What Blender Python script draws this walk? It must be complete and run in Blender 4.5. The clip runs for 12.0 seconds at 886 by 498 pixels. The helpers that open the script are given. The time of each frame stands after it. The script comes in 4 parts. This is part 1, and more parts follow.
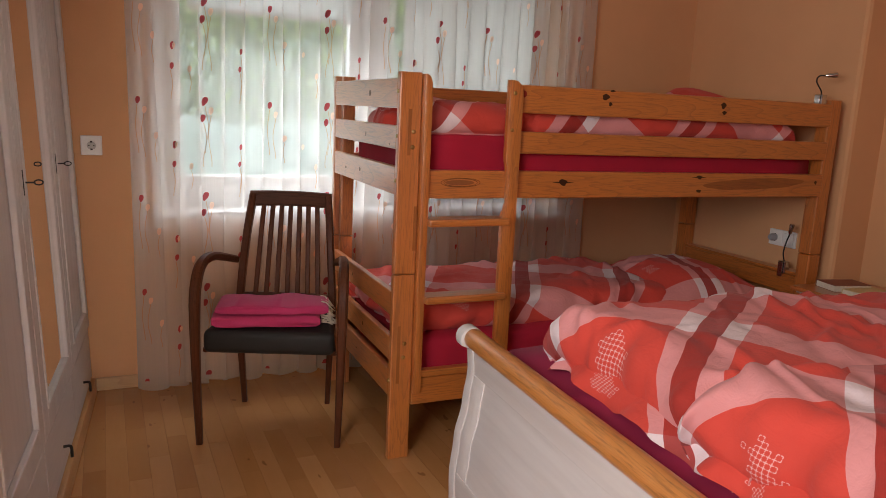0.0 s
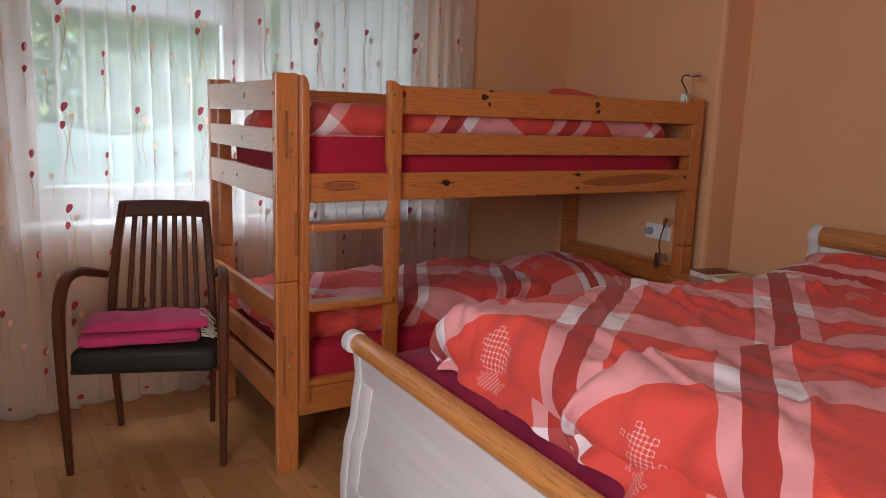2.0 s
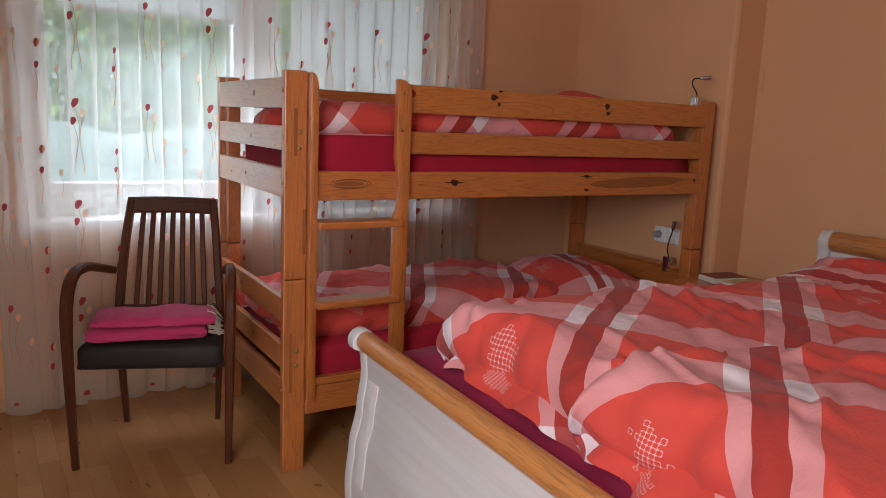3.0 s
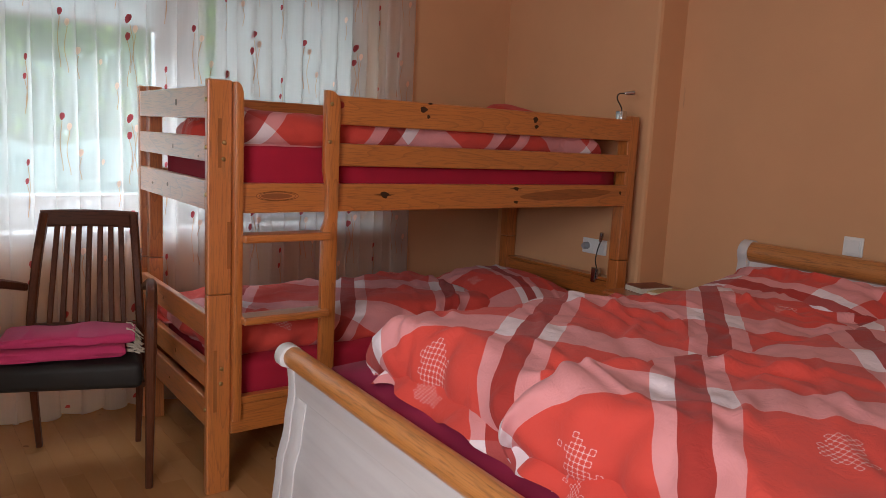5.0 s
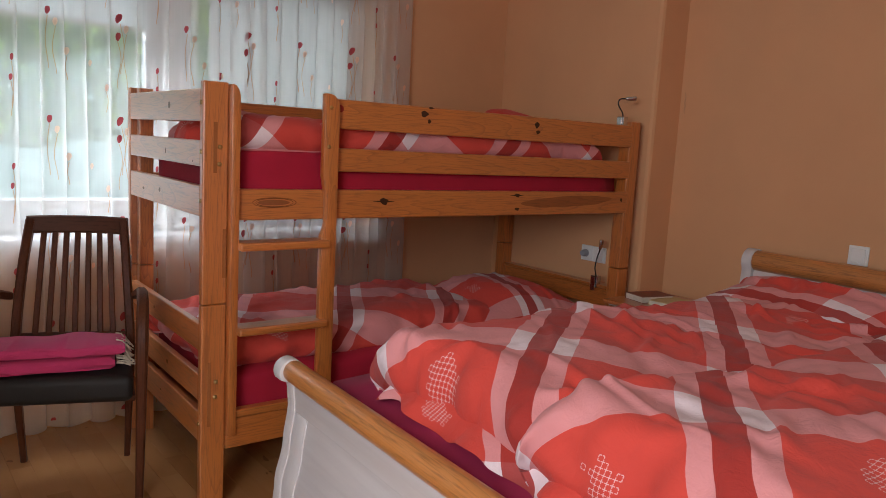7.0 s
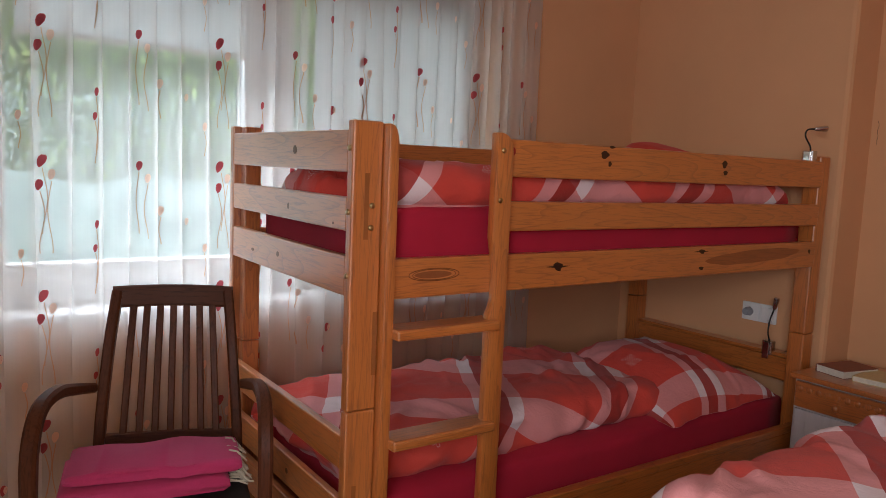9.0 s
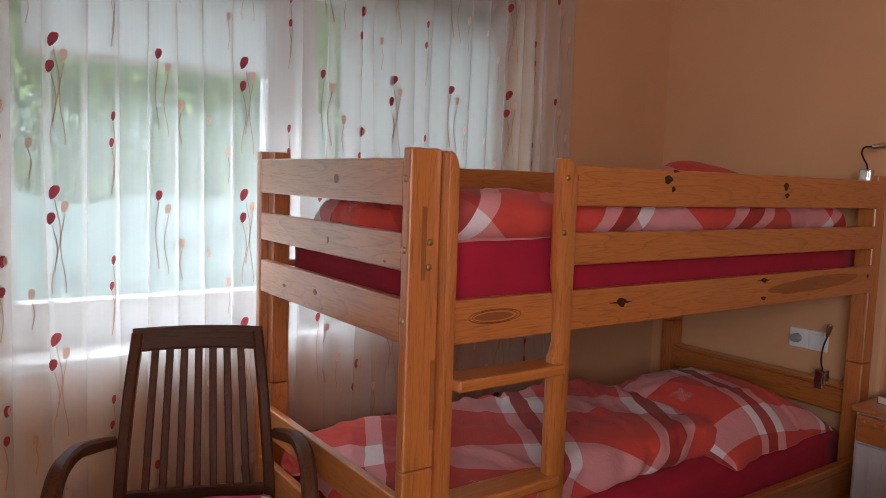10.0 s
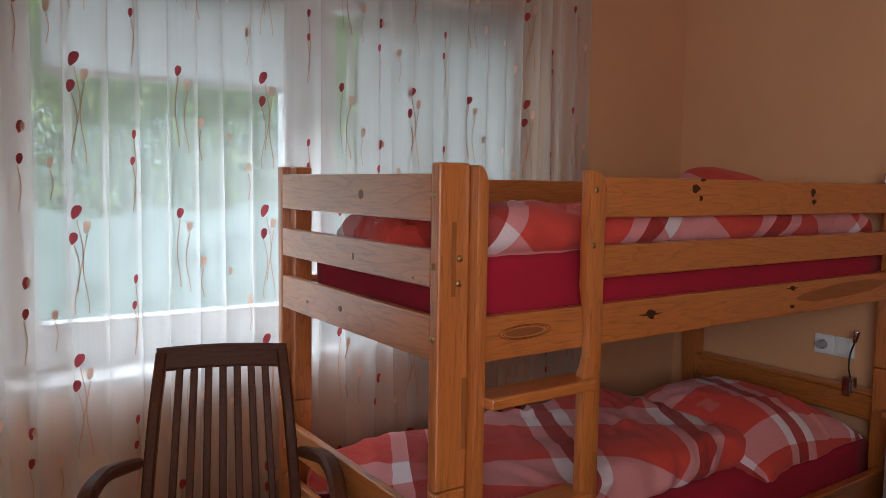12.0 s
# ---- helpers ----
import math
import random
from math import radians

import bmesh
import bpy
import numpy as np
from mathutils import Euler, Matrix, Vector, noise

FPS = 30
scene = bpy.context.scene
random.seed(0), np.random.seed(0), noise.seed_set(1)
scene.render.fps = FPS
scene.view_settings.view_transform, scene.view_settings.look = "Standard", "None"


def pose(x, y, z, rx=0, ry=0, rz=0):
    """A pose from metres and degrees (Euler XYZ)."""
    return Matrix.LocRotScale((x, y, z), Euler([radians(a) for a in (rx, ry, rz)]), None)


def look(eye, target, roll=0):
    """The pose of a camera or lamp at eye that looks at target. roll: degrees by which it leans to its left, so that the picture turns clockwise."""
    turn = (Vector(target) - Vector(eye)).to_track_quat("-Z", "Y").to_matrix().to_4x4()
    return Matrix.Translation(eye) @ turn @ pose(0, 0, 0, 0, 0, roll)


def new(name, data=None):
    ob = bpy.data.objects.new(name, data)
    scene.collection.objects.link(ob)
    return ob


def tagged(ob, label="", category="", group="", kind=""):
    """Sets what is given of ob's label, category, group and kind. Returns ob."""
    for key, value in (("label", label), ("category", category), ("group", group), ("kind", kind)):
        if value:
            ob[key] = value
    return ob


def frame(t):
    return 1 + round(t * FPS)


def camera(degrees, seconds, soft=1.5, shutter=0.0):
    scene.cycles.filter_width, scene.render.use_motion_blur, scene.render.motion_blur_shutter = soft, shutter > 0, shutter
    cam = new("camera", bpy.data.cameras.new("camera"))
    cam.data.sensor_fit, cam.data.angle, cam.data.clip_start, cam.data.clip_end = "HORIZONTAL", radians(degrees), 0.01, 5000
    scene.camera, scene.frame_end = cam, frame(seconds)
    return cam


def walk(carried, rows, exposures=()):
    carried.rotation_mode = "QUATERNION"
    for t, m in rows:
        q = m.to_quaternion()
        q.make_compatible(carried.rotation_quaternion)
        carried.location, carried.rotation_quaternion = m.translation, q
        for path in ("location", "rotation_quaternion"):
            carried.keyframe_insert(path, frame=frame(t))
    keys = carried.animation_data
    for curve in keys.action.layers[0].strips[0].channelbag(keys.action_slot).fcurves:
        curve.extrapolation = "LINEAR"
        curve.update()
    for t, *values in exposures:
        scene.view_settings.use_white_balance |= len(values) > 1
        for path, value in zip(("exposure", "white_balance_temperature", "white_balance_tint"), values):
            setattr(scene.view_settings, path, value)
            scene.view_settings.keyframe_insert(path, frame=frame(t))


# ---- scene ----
cam = camera(61.9, 12.0, soft=0.6)
EXPOSURES = [(0.0, 0.54, 7200, 16), (1.0, 0.44, 6550, 12), (2.0, 0.54, 6450, 13), (6.5, 0.50, 6500, 13), (7.5, 0.46, 6500, 13), (9.5, 0.48, 6500, 14), (11.5, 0.43, 6400, 14), (12.0, 0.26, 6350, 12)]
PATH = [
    (0, (-0.015, -0.017, 1.307), (0.809, 1.767, 0.933), 2.7),
    (0.5, (-0.016, -0.018, 1.308), (0.938, 1.699, 0.931), 2.3),
    (1, (-0.001, -0.015, 1.306), (1.04, 1.652, 0.936), 2.1),
    (1.5, (0.017, -0.005, 1.299), (1.096, 1.64, 0.937), 1.9),
    (2, (0.032, -0.005, 1.292), (1.106, 1.646, 0.944), 1.9),
    (2.5, (0.037, -0.002, 1.29), (1.095, 1.662, 0.952), 2.2),
    (3, (0.032, -0.001, 1.275), (1.091, 1.662, 0.937), 2.5),
    (5, (0.052, 0.011, 1.272), (1.262, 1.577, 0.976), 2.9),
    (5.5, (0.052, 0.002, 1.278), (1.294, 1.548, 1.019), 2.7),
    (6, (0.067, -0.001, 1.276), (1.349, 1.512, 1.019), 2.7),
    (6.5, (0.078, 0.009, 1.27), (1.357, 1.521, 0.995), 3.0),
    (7, (0.055, 0.106, 1.272), (1.294, 1.65, 0.99), 3.2),
    (7.5, (-0.027, 0.308, 1.292), (1.182, 1.878, 1.022), 3.3),
    (7.7, (-0.043, 0.39, 1.302), (1.159, 1.966, 1.031), 3.3),
    (9.5, (0.084, 0.986, 1.341), (1.248, 2.6, 1.141), 2.2),
    (10, (0.04, 1.093, 1.361), (1.223, 2.694, 1.171), 1.9),
    (10.5, (0.029, 1.129, 1.344), (1.214, 2.728, 1.149), 2.2),
    (11, (0.028, 1.133, 1.341), (1.217, 2.728, 1.134), 2.1),
    (11.5, (0.016, 1.135, 1.343), (1.198, 2.738, 1.154), 1.5),
    (12, (0.017, 1.141, 1.379), (1.183, 2.756, 1.205), 0.9),
]
walk(cam, [(t, look(eye, target, roll)) for t, eye, target, roll in PATH], exposures=EXPOSURES)

# ---------- world and light ----------
world = bpy.data.worlds.new("world")
scene.world = world
world.use_nodes = True
wt = world.node_tree
sky = wt.nodes.new("ShaderNodeTexSky")
sky.sky_type, sky.sun_disc = "NISHITA", False
sky.sun_elevation, sky.sun_rotation = radians(48), radians(160)
wt.links.new(sky.outputs[0], wt.nodes["Background"].inputs[0])
wt.nodes["Background"].inputs[1].default_value = 0.15

sun_data = bpy.data.lights.new("sun", "SUN")
sun_data.energy, sun_data.angle, sun_data.color = 1.25, radians(14), (1.0, 0.96, 0.9)
sun = new("sun", sun_data)
sun.matrix_world = look((3, -6, 9), (0, 0, 0))


def area_light(name, place, target, w, h, watts, colour):
    d = bpy.data.lights.new(name, "AREA")
    d.shape, d.size, d.size_y, d.energy, d.color = "RECTANGLE", w, h, watts, colour
    ob = new(name, d)
    ob.matrix_world = look(place, target)
    return ob


area_light("window_daylight", (0.9, 6.6, 6.0), (1.2, 3.2, 1.1), 9.0, 4.0, 320, (0.80, 0.91, 1.0))
area_light("high_sky_daylight", (1.1, 4.9, 6.2), (1.2, 3.4, 0.5), 6.0, 2.2, 360, (0.86, 0.93, 1.0))
area_light("window_daylight", (-2.6, 7.6, 5.2), (1.0, 3.3, 1.1), 5.0, 3.0, 290, (0.80, 0.91, 1.0))
# added fill from an unseen west opening, for faces lit from the camera's side
area_light("west_fill_light", (-1.08, 0.10, 1.66), (1.6, 2.0, 1.20), 1.25, 0.90, 37, (0.90, 0.95, 1.0))
# added narrow fill beam from the unseen south side, onto the lower curtain
south_fill = area_light("south_fill_light", (0.0, -1.97, 1.25), (0.22, 3.4, 0.55), 0.85, 1.6, 1.1, (0.98, 0.97, 0.95))
south_fill.data.spread = radians(32)


# ---------- materials ----------
class Nodes:
    """A short hand for building one material."""

    def __init__(self, name, rough=0.6):
        self.m = bpy.data.materials.new(name)
        self.m.use_nodes = True
        self.t = self.m.node_tree
        self.b = self.t.nodes["Principled BSDF"]
        self.b.inputs["Roughness"].default_value = rough

    def node(self, kind, **sets):
        n = self.t.nodes.new("ShaderNode" + kind)
        for k, v in sets.items():
            n.inputs[k.replace("_", " ")].default_value = v
        return n

    def link(self, a, b):
        self.t.links.new(a, b)

    def math(self, op, a, b=0.0, c=0.0):
        n = self.t.nodes.new("ShaderNodeMath")
        n.operation = op
        for i, v in enumerate((a, b, c)):
            if isinstance(v, (int, float)):
                n.inputs[i].default_value = v
            else:
                self.link(v, n.inputs[i])
        return n.outputs[0]

    def coords(self, scale=(1, 1, 1), kind="Object", spread=0.0, turn=(0, 0, 0)):
        src = self.node("TexCoord").outputs[kind]
        if spread:
            add = self.t.nodes.new("ShaderNodeVectorMath")
            add.operation = "ADD"
            rnd = self.math("MULTIPLY", self.node("ObjectInfo").outputs["Random"], spread)
            self.link(src, add.inputs[0])
            self.link(rnd, add.inputs[1])
            src = add.outputs[0]
        mp = self.node("Mapping")
        mp.inputs["Scale"].default_value = scale
        mp.inputs["Rotation"].default_value = turn
        self.link(src, mp.inputs["Vector"])
        return mp.outputs[0]

    def noise(self, vec, scale, detail=4, rough=0.55, distort=0.0):
        n = self.node("TexNoise", Scale=scale, Detail=detail, Roughness=rough, Distortion=distort)
        if vec is not None:
            self.link(vec, n.inputs["Vector"])
        return n.outputs["Fac"]

    def ramp(self, fac, stops):
        n = self.t.nodes.new("ShaderNodeValToRGB")
        e = n.color_ramp.elements
        while len(e) < len(stops):
            e.new(0.5)
        for el, (p, c) in zip(e, stops):
            el.position, el.color = p, (*c, 1)
        self.link(fac, n.inputs[0])
        return n.outputs[0]

    def mix(self, fac, a, b, blend="MIX"):
        n = self.t.nodes.new("ShaderNodeMix")
        n.data_type, n.blend_type = "RGBA", blend
        for i, v in ((0, fac), (6, a), (7, b)):
            if isinstance(v, (int, float)):
                n.inputs[i].default_value = v
            elif isinstance(v, tuple):
                n.inputs[i].default_value = (*v, 1)
            else:
                self.link(v, n.inputs[i])
        return n.outputs[2]

    def bump(self, height, strength=0.2, dist=0.01):
        n = self.node("Bump", Strength=strength, Distance=dist)
        self.link(height, n.inputs["Height"])
        self.link(n.outputs[0], self.b.inputs["Normal"])

    def colour(self, c):
        if isinstance(c, tuple):
            self.b.inputs["Base Color"].default_value = (*c, 1)
        else:
            self.link(c, self.b.inputs["Base Color"])
        return self.m


def plain(name, c, rough=0.5, metal=0.0, grain=120.0, vary=0.12, bump=0.05):
    n = Nodes(name, rough)
    v = n.coords()
    f = n.noise(v, grain, 3)
    g = n.noise(v, 5.0, 3)
    lo, hi = tuple(x * (1 - vary) for x in c), tuple(min(1, x * (1 + vary)) for x in c)
    n.b.inputs["Metallic"].default_value = metal
    n.bump(f, bump, 0.002)
    return n.colour(n.ramp(n.math("ADD", n.math("MULTIPLY", f, 0.4), n.math("MULTIPLY", g, 0.6)), [(0.35, lo), (0.65, hi)]))


def wood(name, axis, light, dark, rough=0.42, rings=26.0, spread=7.0, knots=True, coat=0.15, gloss=0.5):
    """Sawn softwood with its grain along one axis of the thing."""
    n = Nodes(name, rough)
    k = [1.0, 1.0, 1.0]
    k[axis] = 0.07
    v = n.coords(tuple(k), spread=spread)
    warp = n.noise(v, 5.0, 2)
    line = n.math("FRACT", n.math("MULTIPLY", n.math("ADD", warp, n.math("MULTIPLY", n.noise(v, 2.3, 1), 1.1)), rings))
    soft = n.math("POWER", line, 2.2)
    fine = n.noise(v, 170.0, 3, 0.65)
    broad = n.noise(n.coords((3, 3, 3), spread=spread), 0.9, 3)
    mid = tuple((a * 0.62 + b * 0.38) for a, b in zip(light, dark))
    base = n.ramp(soft, [(0.0, light), (0.7, tuple(a * 0.75 + b * 0.25 for a, b in zip(light, mid))), (1.0, tuple(a * 0.35 + b * 0.65 for a, b in zip(light, dark)))])
    base = n.mix(0.35, base, n.ramp(broad, [(0.3, tuple(x * 0.78 for x in light)), (0.7, tuple(min(1, x * 1.12) for x in light))]))
    base = n.mix(n.math("MULTIPLY", n.math("MINIMUM", n.math("MAXIMUM", n.math("MULTIPLY", n.math("SUBTRACT", fine, 0.50), 6.0), 0.0), 1.0), 0.5), base, dark)
    if knots:
        kk = [7.0, 7.0, 7.0]
        kk[axis] = 2.2
        vo = n.node("TexVoronoi", Scale=0.62)
        n.link(n.coords(tuple(kk), spread=spread), vo.inputs["Vector"])
        eye = n.math("SUBTRACT", 1.0, n.math("SMOOTH_MIN", n.math("MULTIPLY", vo.outputs["Distance"], 9.0), 1.0, 0.15))
        base = n.mix(n.math("MULTIPLY", n.math("MAXIMUM", eye, 0.0), 0.75), base, tuple(x * 0.22 for x in dark))
    n.b.inputs["Coat Weight"].default_value = coat
    n.b.inputs["Specular IOR Level"].default_value = gloss
    n.b.inputs["Coat Roughness"].default_value = 0.30
    n.b.inputs["Coat IOR"].default_value = 1.7
    n.bump(n.math("ADD", n.math("MULTIPLY", fine, 0.6), n.math("MULTIPLY", soft, 0.4)), 0.12, 0.002)
    return n.colour(base)


PINE_L, PINE_D = (0.53, 0.162, 0.030), (0.16, 0.033, 0.006)
pine_x = wood("oiled_pine_x", 0, PINE_L, PINE_D, spread=0, coat=1.0)
pine_y = wood("oiled_pine_y", 1, PINE_L, PINE_D, spread=0, coat=1.0)
pine_z = wood("oiled_pine_z", 2, PINE_L, PINE_D, knots=False, spread=0, coat=1.0)
knot_dark = plain("pine_knot", (0.045, 0.014, 0.006), 0.5)
finger_pine = plain("finger_joint_pine", (0.30, 0.095, 0.022), 0.45)
ring_brown = plain("growth_ring_brown", (0.14, 0.038, 0.012), 0.5)
resin_wood = wood("resinous_pine", 0, (0.30, 0.085, 0.020), (0.13, 0.032, 0.008), spread=0, rings=40, coat=0.5)
ring_heart = plain("growth_ring_heart", (0.25, 0.075, 0.022), 0.5)
knot_soft = plain("grey_pine_knot", (0.19, 0.09, 0.045), 0.5)
walnut_z = wood("walnut_z", 2, (0.098, 0.030, 0.013), (0.034, 0.011, 0.005), 0.42, rings=18, knots=False, spread=0, coat=0.0, gloss=0.13)
walnut_x = wood("walnut_x", 0, (0.092, 0.029, 0.012), (0.032, 0.010, 0.005), 0.42, rings=18, knots=False, spread=0, coat=0.0, gloss=0.13)


def maple():
    """Lacquered maple strips, each of a tone of its own, with faint flame and a few brown flecks."""
    n = Nodes("maple_parquet", 0.24)
    v = n.coords((1, 0.10, 1), spread=40)
    tone = n.math("FRACT", n.math("ADD", n.node("ObjectInfo").outputs["Random"], n.math("MULTIPLY", n.node("NewGeometry").outputs["Random Per Island"], 7.3)))
    base = n.ramp(tone, [(0.0, (0.40, 0.175, 0.052)), (0.35, (0.45, 0.205, 0.065)), (0.75, (0.49, 0.232, 0.078)), (1.0, (0.55, 0.280, 0.105))])
    fine = n.noise(v, 60.0, 4, 0.6)
    flame = n.noise(n.coords((1, 0.35, 1), spread=40), 9.0, 3, 0.5, 0.8)
    base = n.mix(n.math("MULTIPLY", fine, 0.30), base, (0.30, 0.130, 0.040))
    base = n.mix(n.math("MULTIPLY", flame, 0.28), base, (0.62, 0.34, 0.16))
    fleck = n.math("GREATER_THAN", n.noise(n.coords((1, 0.5, 1), spread=40), 21.0, 2, 0.4), 0.745)
    base = n.mix(n.math("MULTIPLY", fleck, 0.55), base, (0.16, 0.060, 0.020))
    n.b.inputs["Coat Weight"].default_value = 0.4
    n.b.inputs["Coat Roughness"].default_value = 0.22
    n.bump(n.math("ADD", n.math("MULTIPLY", fine, 0.4), flame), 0.05, 0.002)
    return n.colour(base)


parquet = maple()
bed_pine = wood("pale_oiled_pine", 1, (0.52, 0.200, 0.052), (0.07, 0.020, 0.005), 0.4, rings=60, spread=0, coat=0.6)
skirt_wood = wood("beech_skirting", 0, (0.58, 0.35, 0.17), (0.45, 0.24, 0.10), 0.4, rings=12, knots=False)
skirt_wood_y = wood("pine_skirting_y", 1, (0.60, 0.33, 0.14), (0.45, 0.21, 0.07), 0.4, rings=12, knots=False)


def limed(name, axis):
    """White-glazed pine through which a little grain shows."""
    n = Nodes(name, 0.5)
    k = [1.0, 1.0, 1.0]
    k[axis] = 0.06
    v = n.coords(tuple(k))
    f = n.noise(v, 34.0, 5, 0.6)
    g = n.noise(n.coords(), 2.2, 3)
    c = n.ramp(f, [(0.25, (0.52, 0.48, 0.47)), (0.6, (0.60, 0.565, 0.55)), (0.9, (0.65, 0.615, 0.60))])
    c = n.mix(n.math("MULTIPLY", g, 0.3), c, (0.70, 0.64, 0.60))
    n.bump(f, 0.12, 0.002)
    return n.colour(c)


limed_y, limed_z = limed("white_glazed_pine_y", 1), limed("white_glazed_pine_z", 2)


def plaster(name, c):
    n = Nodes(name, 0.9)
    v = n.coords()
    cloud, grain = n.noise(v, 1.3, 4), n.noise(v, 240.0, 3)
    base = n.ramp(cloud, [(0.3, tuple(x * 0.93 for x in c)), (0.7, tuple(min(1, x * 1.05) for x in c))])
    base = n.mix(n.math("MULTIPLY", n.noise(v, 18.0, 4), 0.14), base, tuple(x * 0.82 for x in c))
    n.bump(n.math("ADD", grain, n.math("MULTIPLY", n.noise(v, 60.0, 3), 0.8)), 0.16, 0.003)
    return n.colour(base)


peach = plaster("peach_plaster", (0.68, 0.355, 0.175))
ceiling_paint = plaster("white_ceiling_paint", (0.74, 0.71, 0.66))
white_plastic = plain("white_plastic", (0.78, 0.77, 0.74), 0.35, vary=0.03, bump=0.01)
white_lacquer = plain("white_window_lacquer", (0.80, 0.80, 0.79), 0.3, vary=0.04, bump=0.02)
black_iron = plain("black_iron", (0.02, 0.018, 0.016), 0.45, 0.6)
chrome = plain("brushed_chrome", (0.62, 0.61, 0.60), 0.22, 1.0, vary=0.05)
brass = plain("aged_brass", (0.50, 0.36, 0.17), 0.3, 1.0)
leather = plain("dark_leather", (0.018, 0.015, 0.013), 0.55, grain=260, bump=0.25)
leather.node_tree.nodes["Principled BSDF"].inputs["Specular IOR Level"].default_value = 0.25
dark_gap = plain("dark_recess", (0.02, 0.015, 0.012), 0.8)
joint_brown = plain("parquet_joint", (0.33, 0.150, 0.046), 0.7)
paper = plain("book_paper", (0.70, 0.64, 0.52), 0.8)
book_red = plain("book_cover_brown", (0.24, 0.07, 0.045), 0.45)
book_pale = plain("book_cover_pale", (0.62, 0.50, 0.25), 0.45)
seam_red = plain("red_badge", (0.30, 0.02, 0.02), 0.4)


def cloth(name, c, weave=700.0, rough=0.9, sheen=0.3):
    n = Nodes(name, rough)
    v = n.coords()
    f = n.noise(v, weave, 2)
    w = n.noise(v, 7.0, 4)
    n.b.inputs["Sheen Weight"].default_value = sheen
    n.bump(n.math("ADD", n.math("MULTIPLY", f, 0.15), w), 0.18, 0.008)
    return n.colour(n.ramp(n.math("ADD", n.math("MULTIPLY", f, 0.4), n.math("MULTIPLY", w, 0.6)), [(0.3, tuple(x * 0.82 for x in c)), (0.75, tuple(min(1, x * 1.12) for x in c))]))


crimson = cloth("crimson_jersey", (0.39, 0.003, 0.024), sheen=0.02)
plum = cloth("plum_jersey", (0.31, 0.010, 0.056), sheen=0.02)
pink_wool = cloth("pink_wool", (0.52, 0.034, 0.125), 300, sheen=0.05)
fringe_wool = cloth("cream_fringe", (0.62, 0.55, 0.42), 300)


def plaid_cotton():
    """Coral cotton with translucent white and maroon checks and patches of netting; UV in metres."""
    n = Nodes("coral_plaid_cotton", 0.88)
    uv = n.node("TexCoord").outputs["UV"]
    sp = n.node("SeparateXYZ")
    n.link(uv, sp.inputs[0])
    u, v = sp.outputs[0], sp.outputs[1]

    def band(x, period, start, width):
        f = n.math("FRACT", n.math("DIVIDE", n.math("SUBTRACT", x, start), period))
        return n.math("LESS_THAN", f, width / period)

    P, Q = 0.46, 0.48
    stripes = n.math("ADD", band(u, P, 0.0065, 0.048), band(u, P, 0.1165, 0.048))
    light = n.math("ADD", stripes, band(v, Q, -0.014, 0.16))
    dark = band(u, P, 0.0545, 0.062)
    base = n.mix(dark, (0.66, 0.060, 0.038), (0.39, 0.028, 0.018))
    base = n.mix(n.math("MULTIPLY", n.math("MINIMUM", light, 1.0), n.math("SUBTRACT", 0.33, n.math("MULTIPLY", dark, 0.28))), base, (0.84, 0.72, 0.74))
    base = n.mix(n.math("MULTIPLY", n.math("GREATER_THAN", light, 1.5), 0.74), base, (0.86, 0.83, 0.85))
    # netting: small crosses in patches with stepped edges
    k = 0.0145
    d1 = n.math("ABSOLUTE", n.math("SUBTRACT", n.math("FRACT", n.math("DIVIDE", n.math("ADD", u, v), k)), 0.5))
    d2 = n.math("ABSOLUTE", n.math("SUBTRACT", n.math("FRACT", n.math("DIVIDE", n.math("SUBTRACT", u, v), k)), 0.5))
    lines = n.math("MULTIPLY", n.math("LESS_THAN", n.math("MINIMUM", d1, d2), 0.088), n.math("LESS_THAN", n.math("MAXIMUM", d1, d2), 0.42))
    step = n.t.nodes.new("ShaderNodeVectorMath")
    step.operation = "SNAP"
    n.link(uv, step.inputs[0])
    step.inputs[1].default_value = (k, k, k)
    jag = n.noise(step.outputs[0], 24.0, 1)
    su = n.node("SeparateXYZ")
    n.link(step.outputs[0], su.inputs[0])
    patch = n.math("MULTIPLY", band(n.math("ADD", su.outputs[0], n.math("MULTIPLY", jag, 0.07)), P, 0.31, 0.060), band(n.math("ADD", su.outputs[1], n.math("MULTIPLY", jag, 0.07)), Q * 2, 0.34, 0.085))
    base = n.mix(n.math("MULTIPLY", n.math("MULTIPLY", lines, patch), 0.55), base, (0.84, 0.74, 0.72))
    grain = n.noise(n.coords(), 900.0, 2)
    crease = n.noise(n.coords((1, 1, 1)), 16.0, 4, 0.6, 0.6)
    base = n.mix(n.math("MULTIPLY", n.noise(n.coords(), 9.0, 3), 0.18), base, (0.20, 0.02, 0.015))
    n.b.inputs["Sheen Weight"].default_value = 0.06
    n.bump(n.math("ADD", n.math("MULTIPLY", grain, 0.05), n.math("ADD", crease, n.math("MULTIPLY", n.noise(n.coords(), 45.0, 3, 0.6, 1.0), 0.25))), 0.42, 0.011)
    return n.colour(base)


plaid = plaid_cotton()


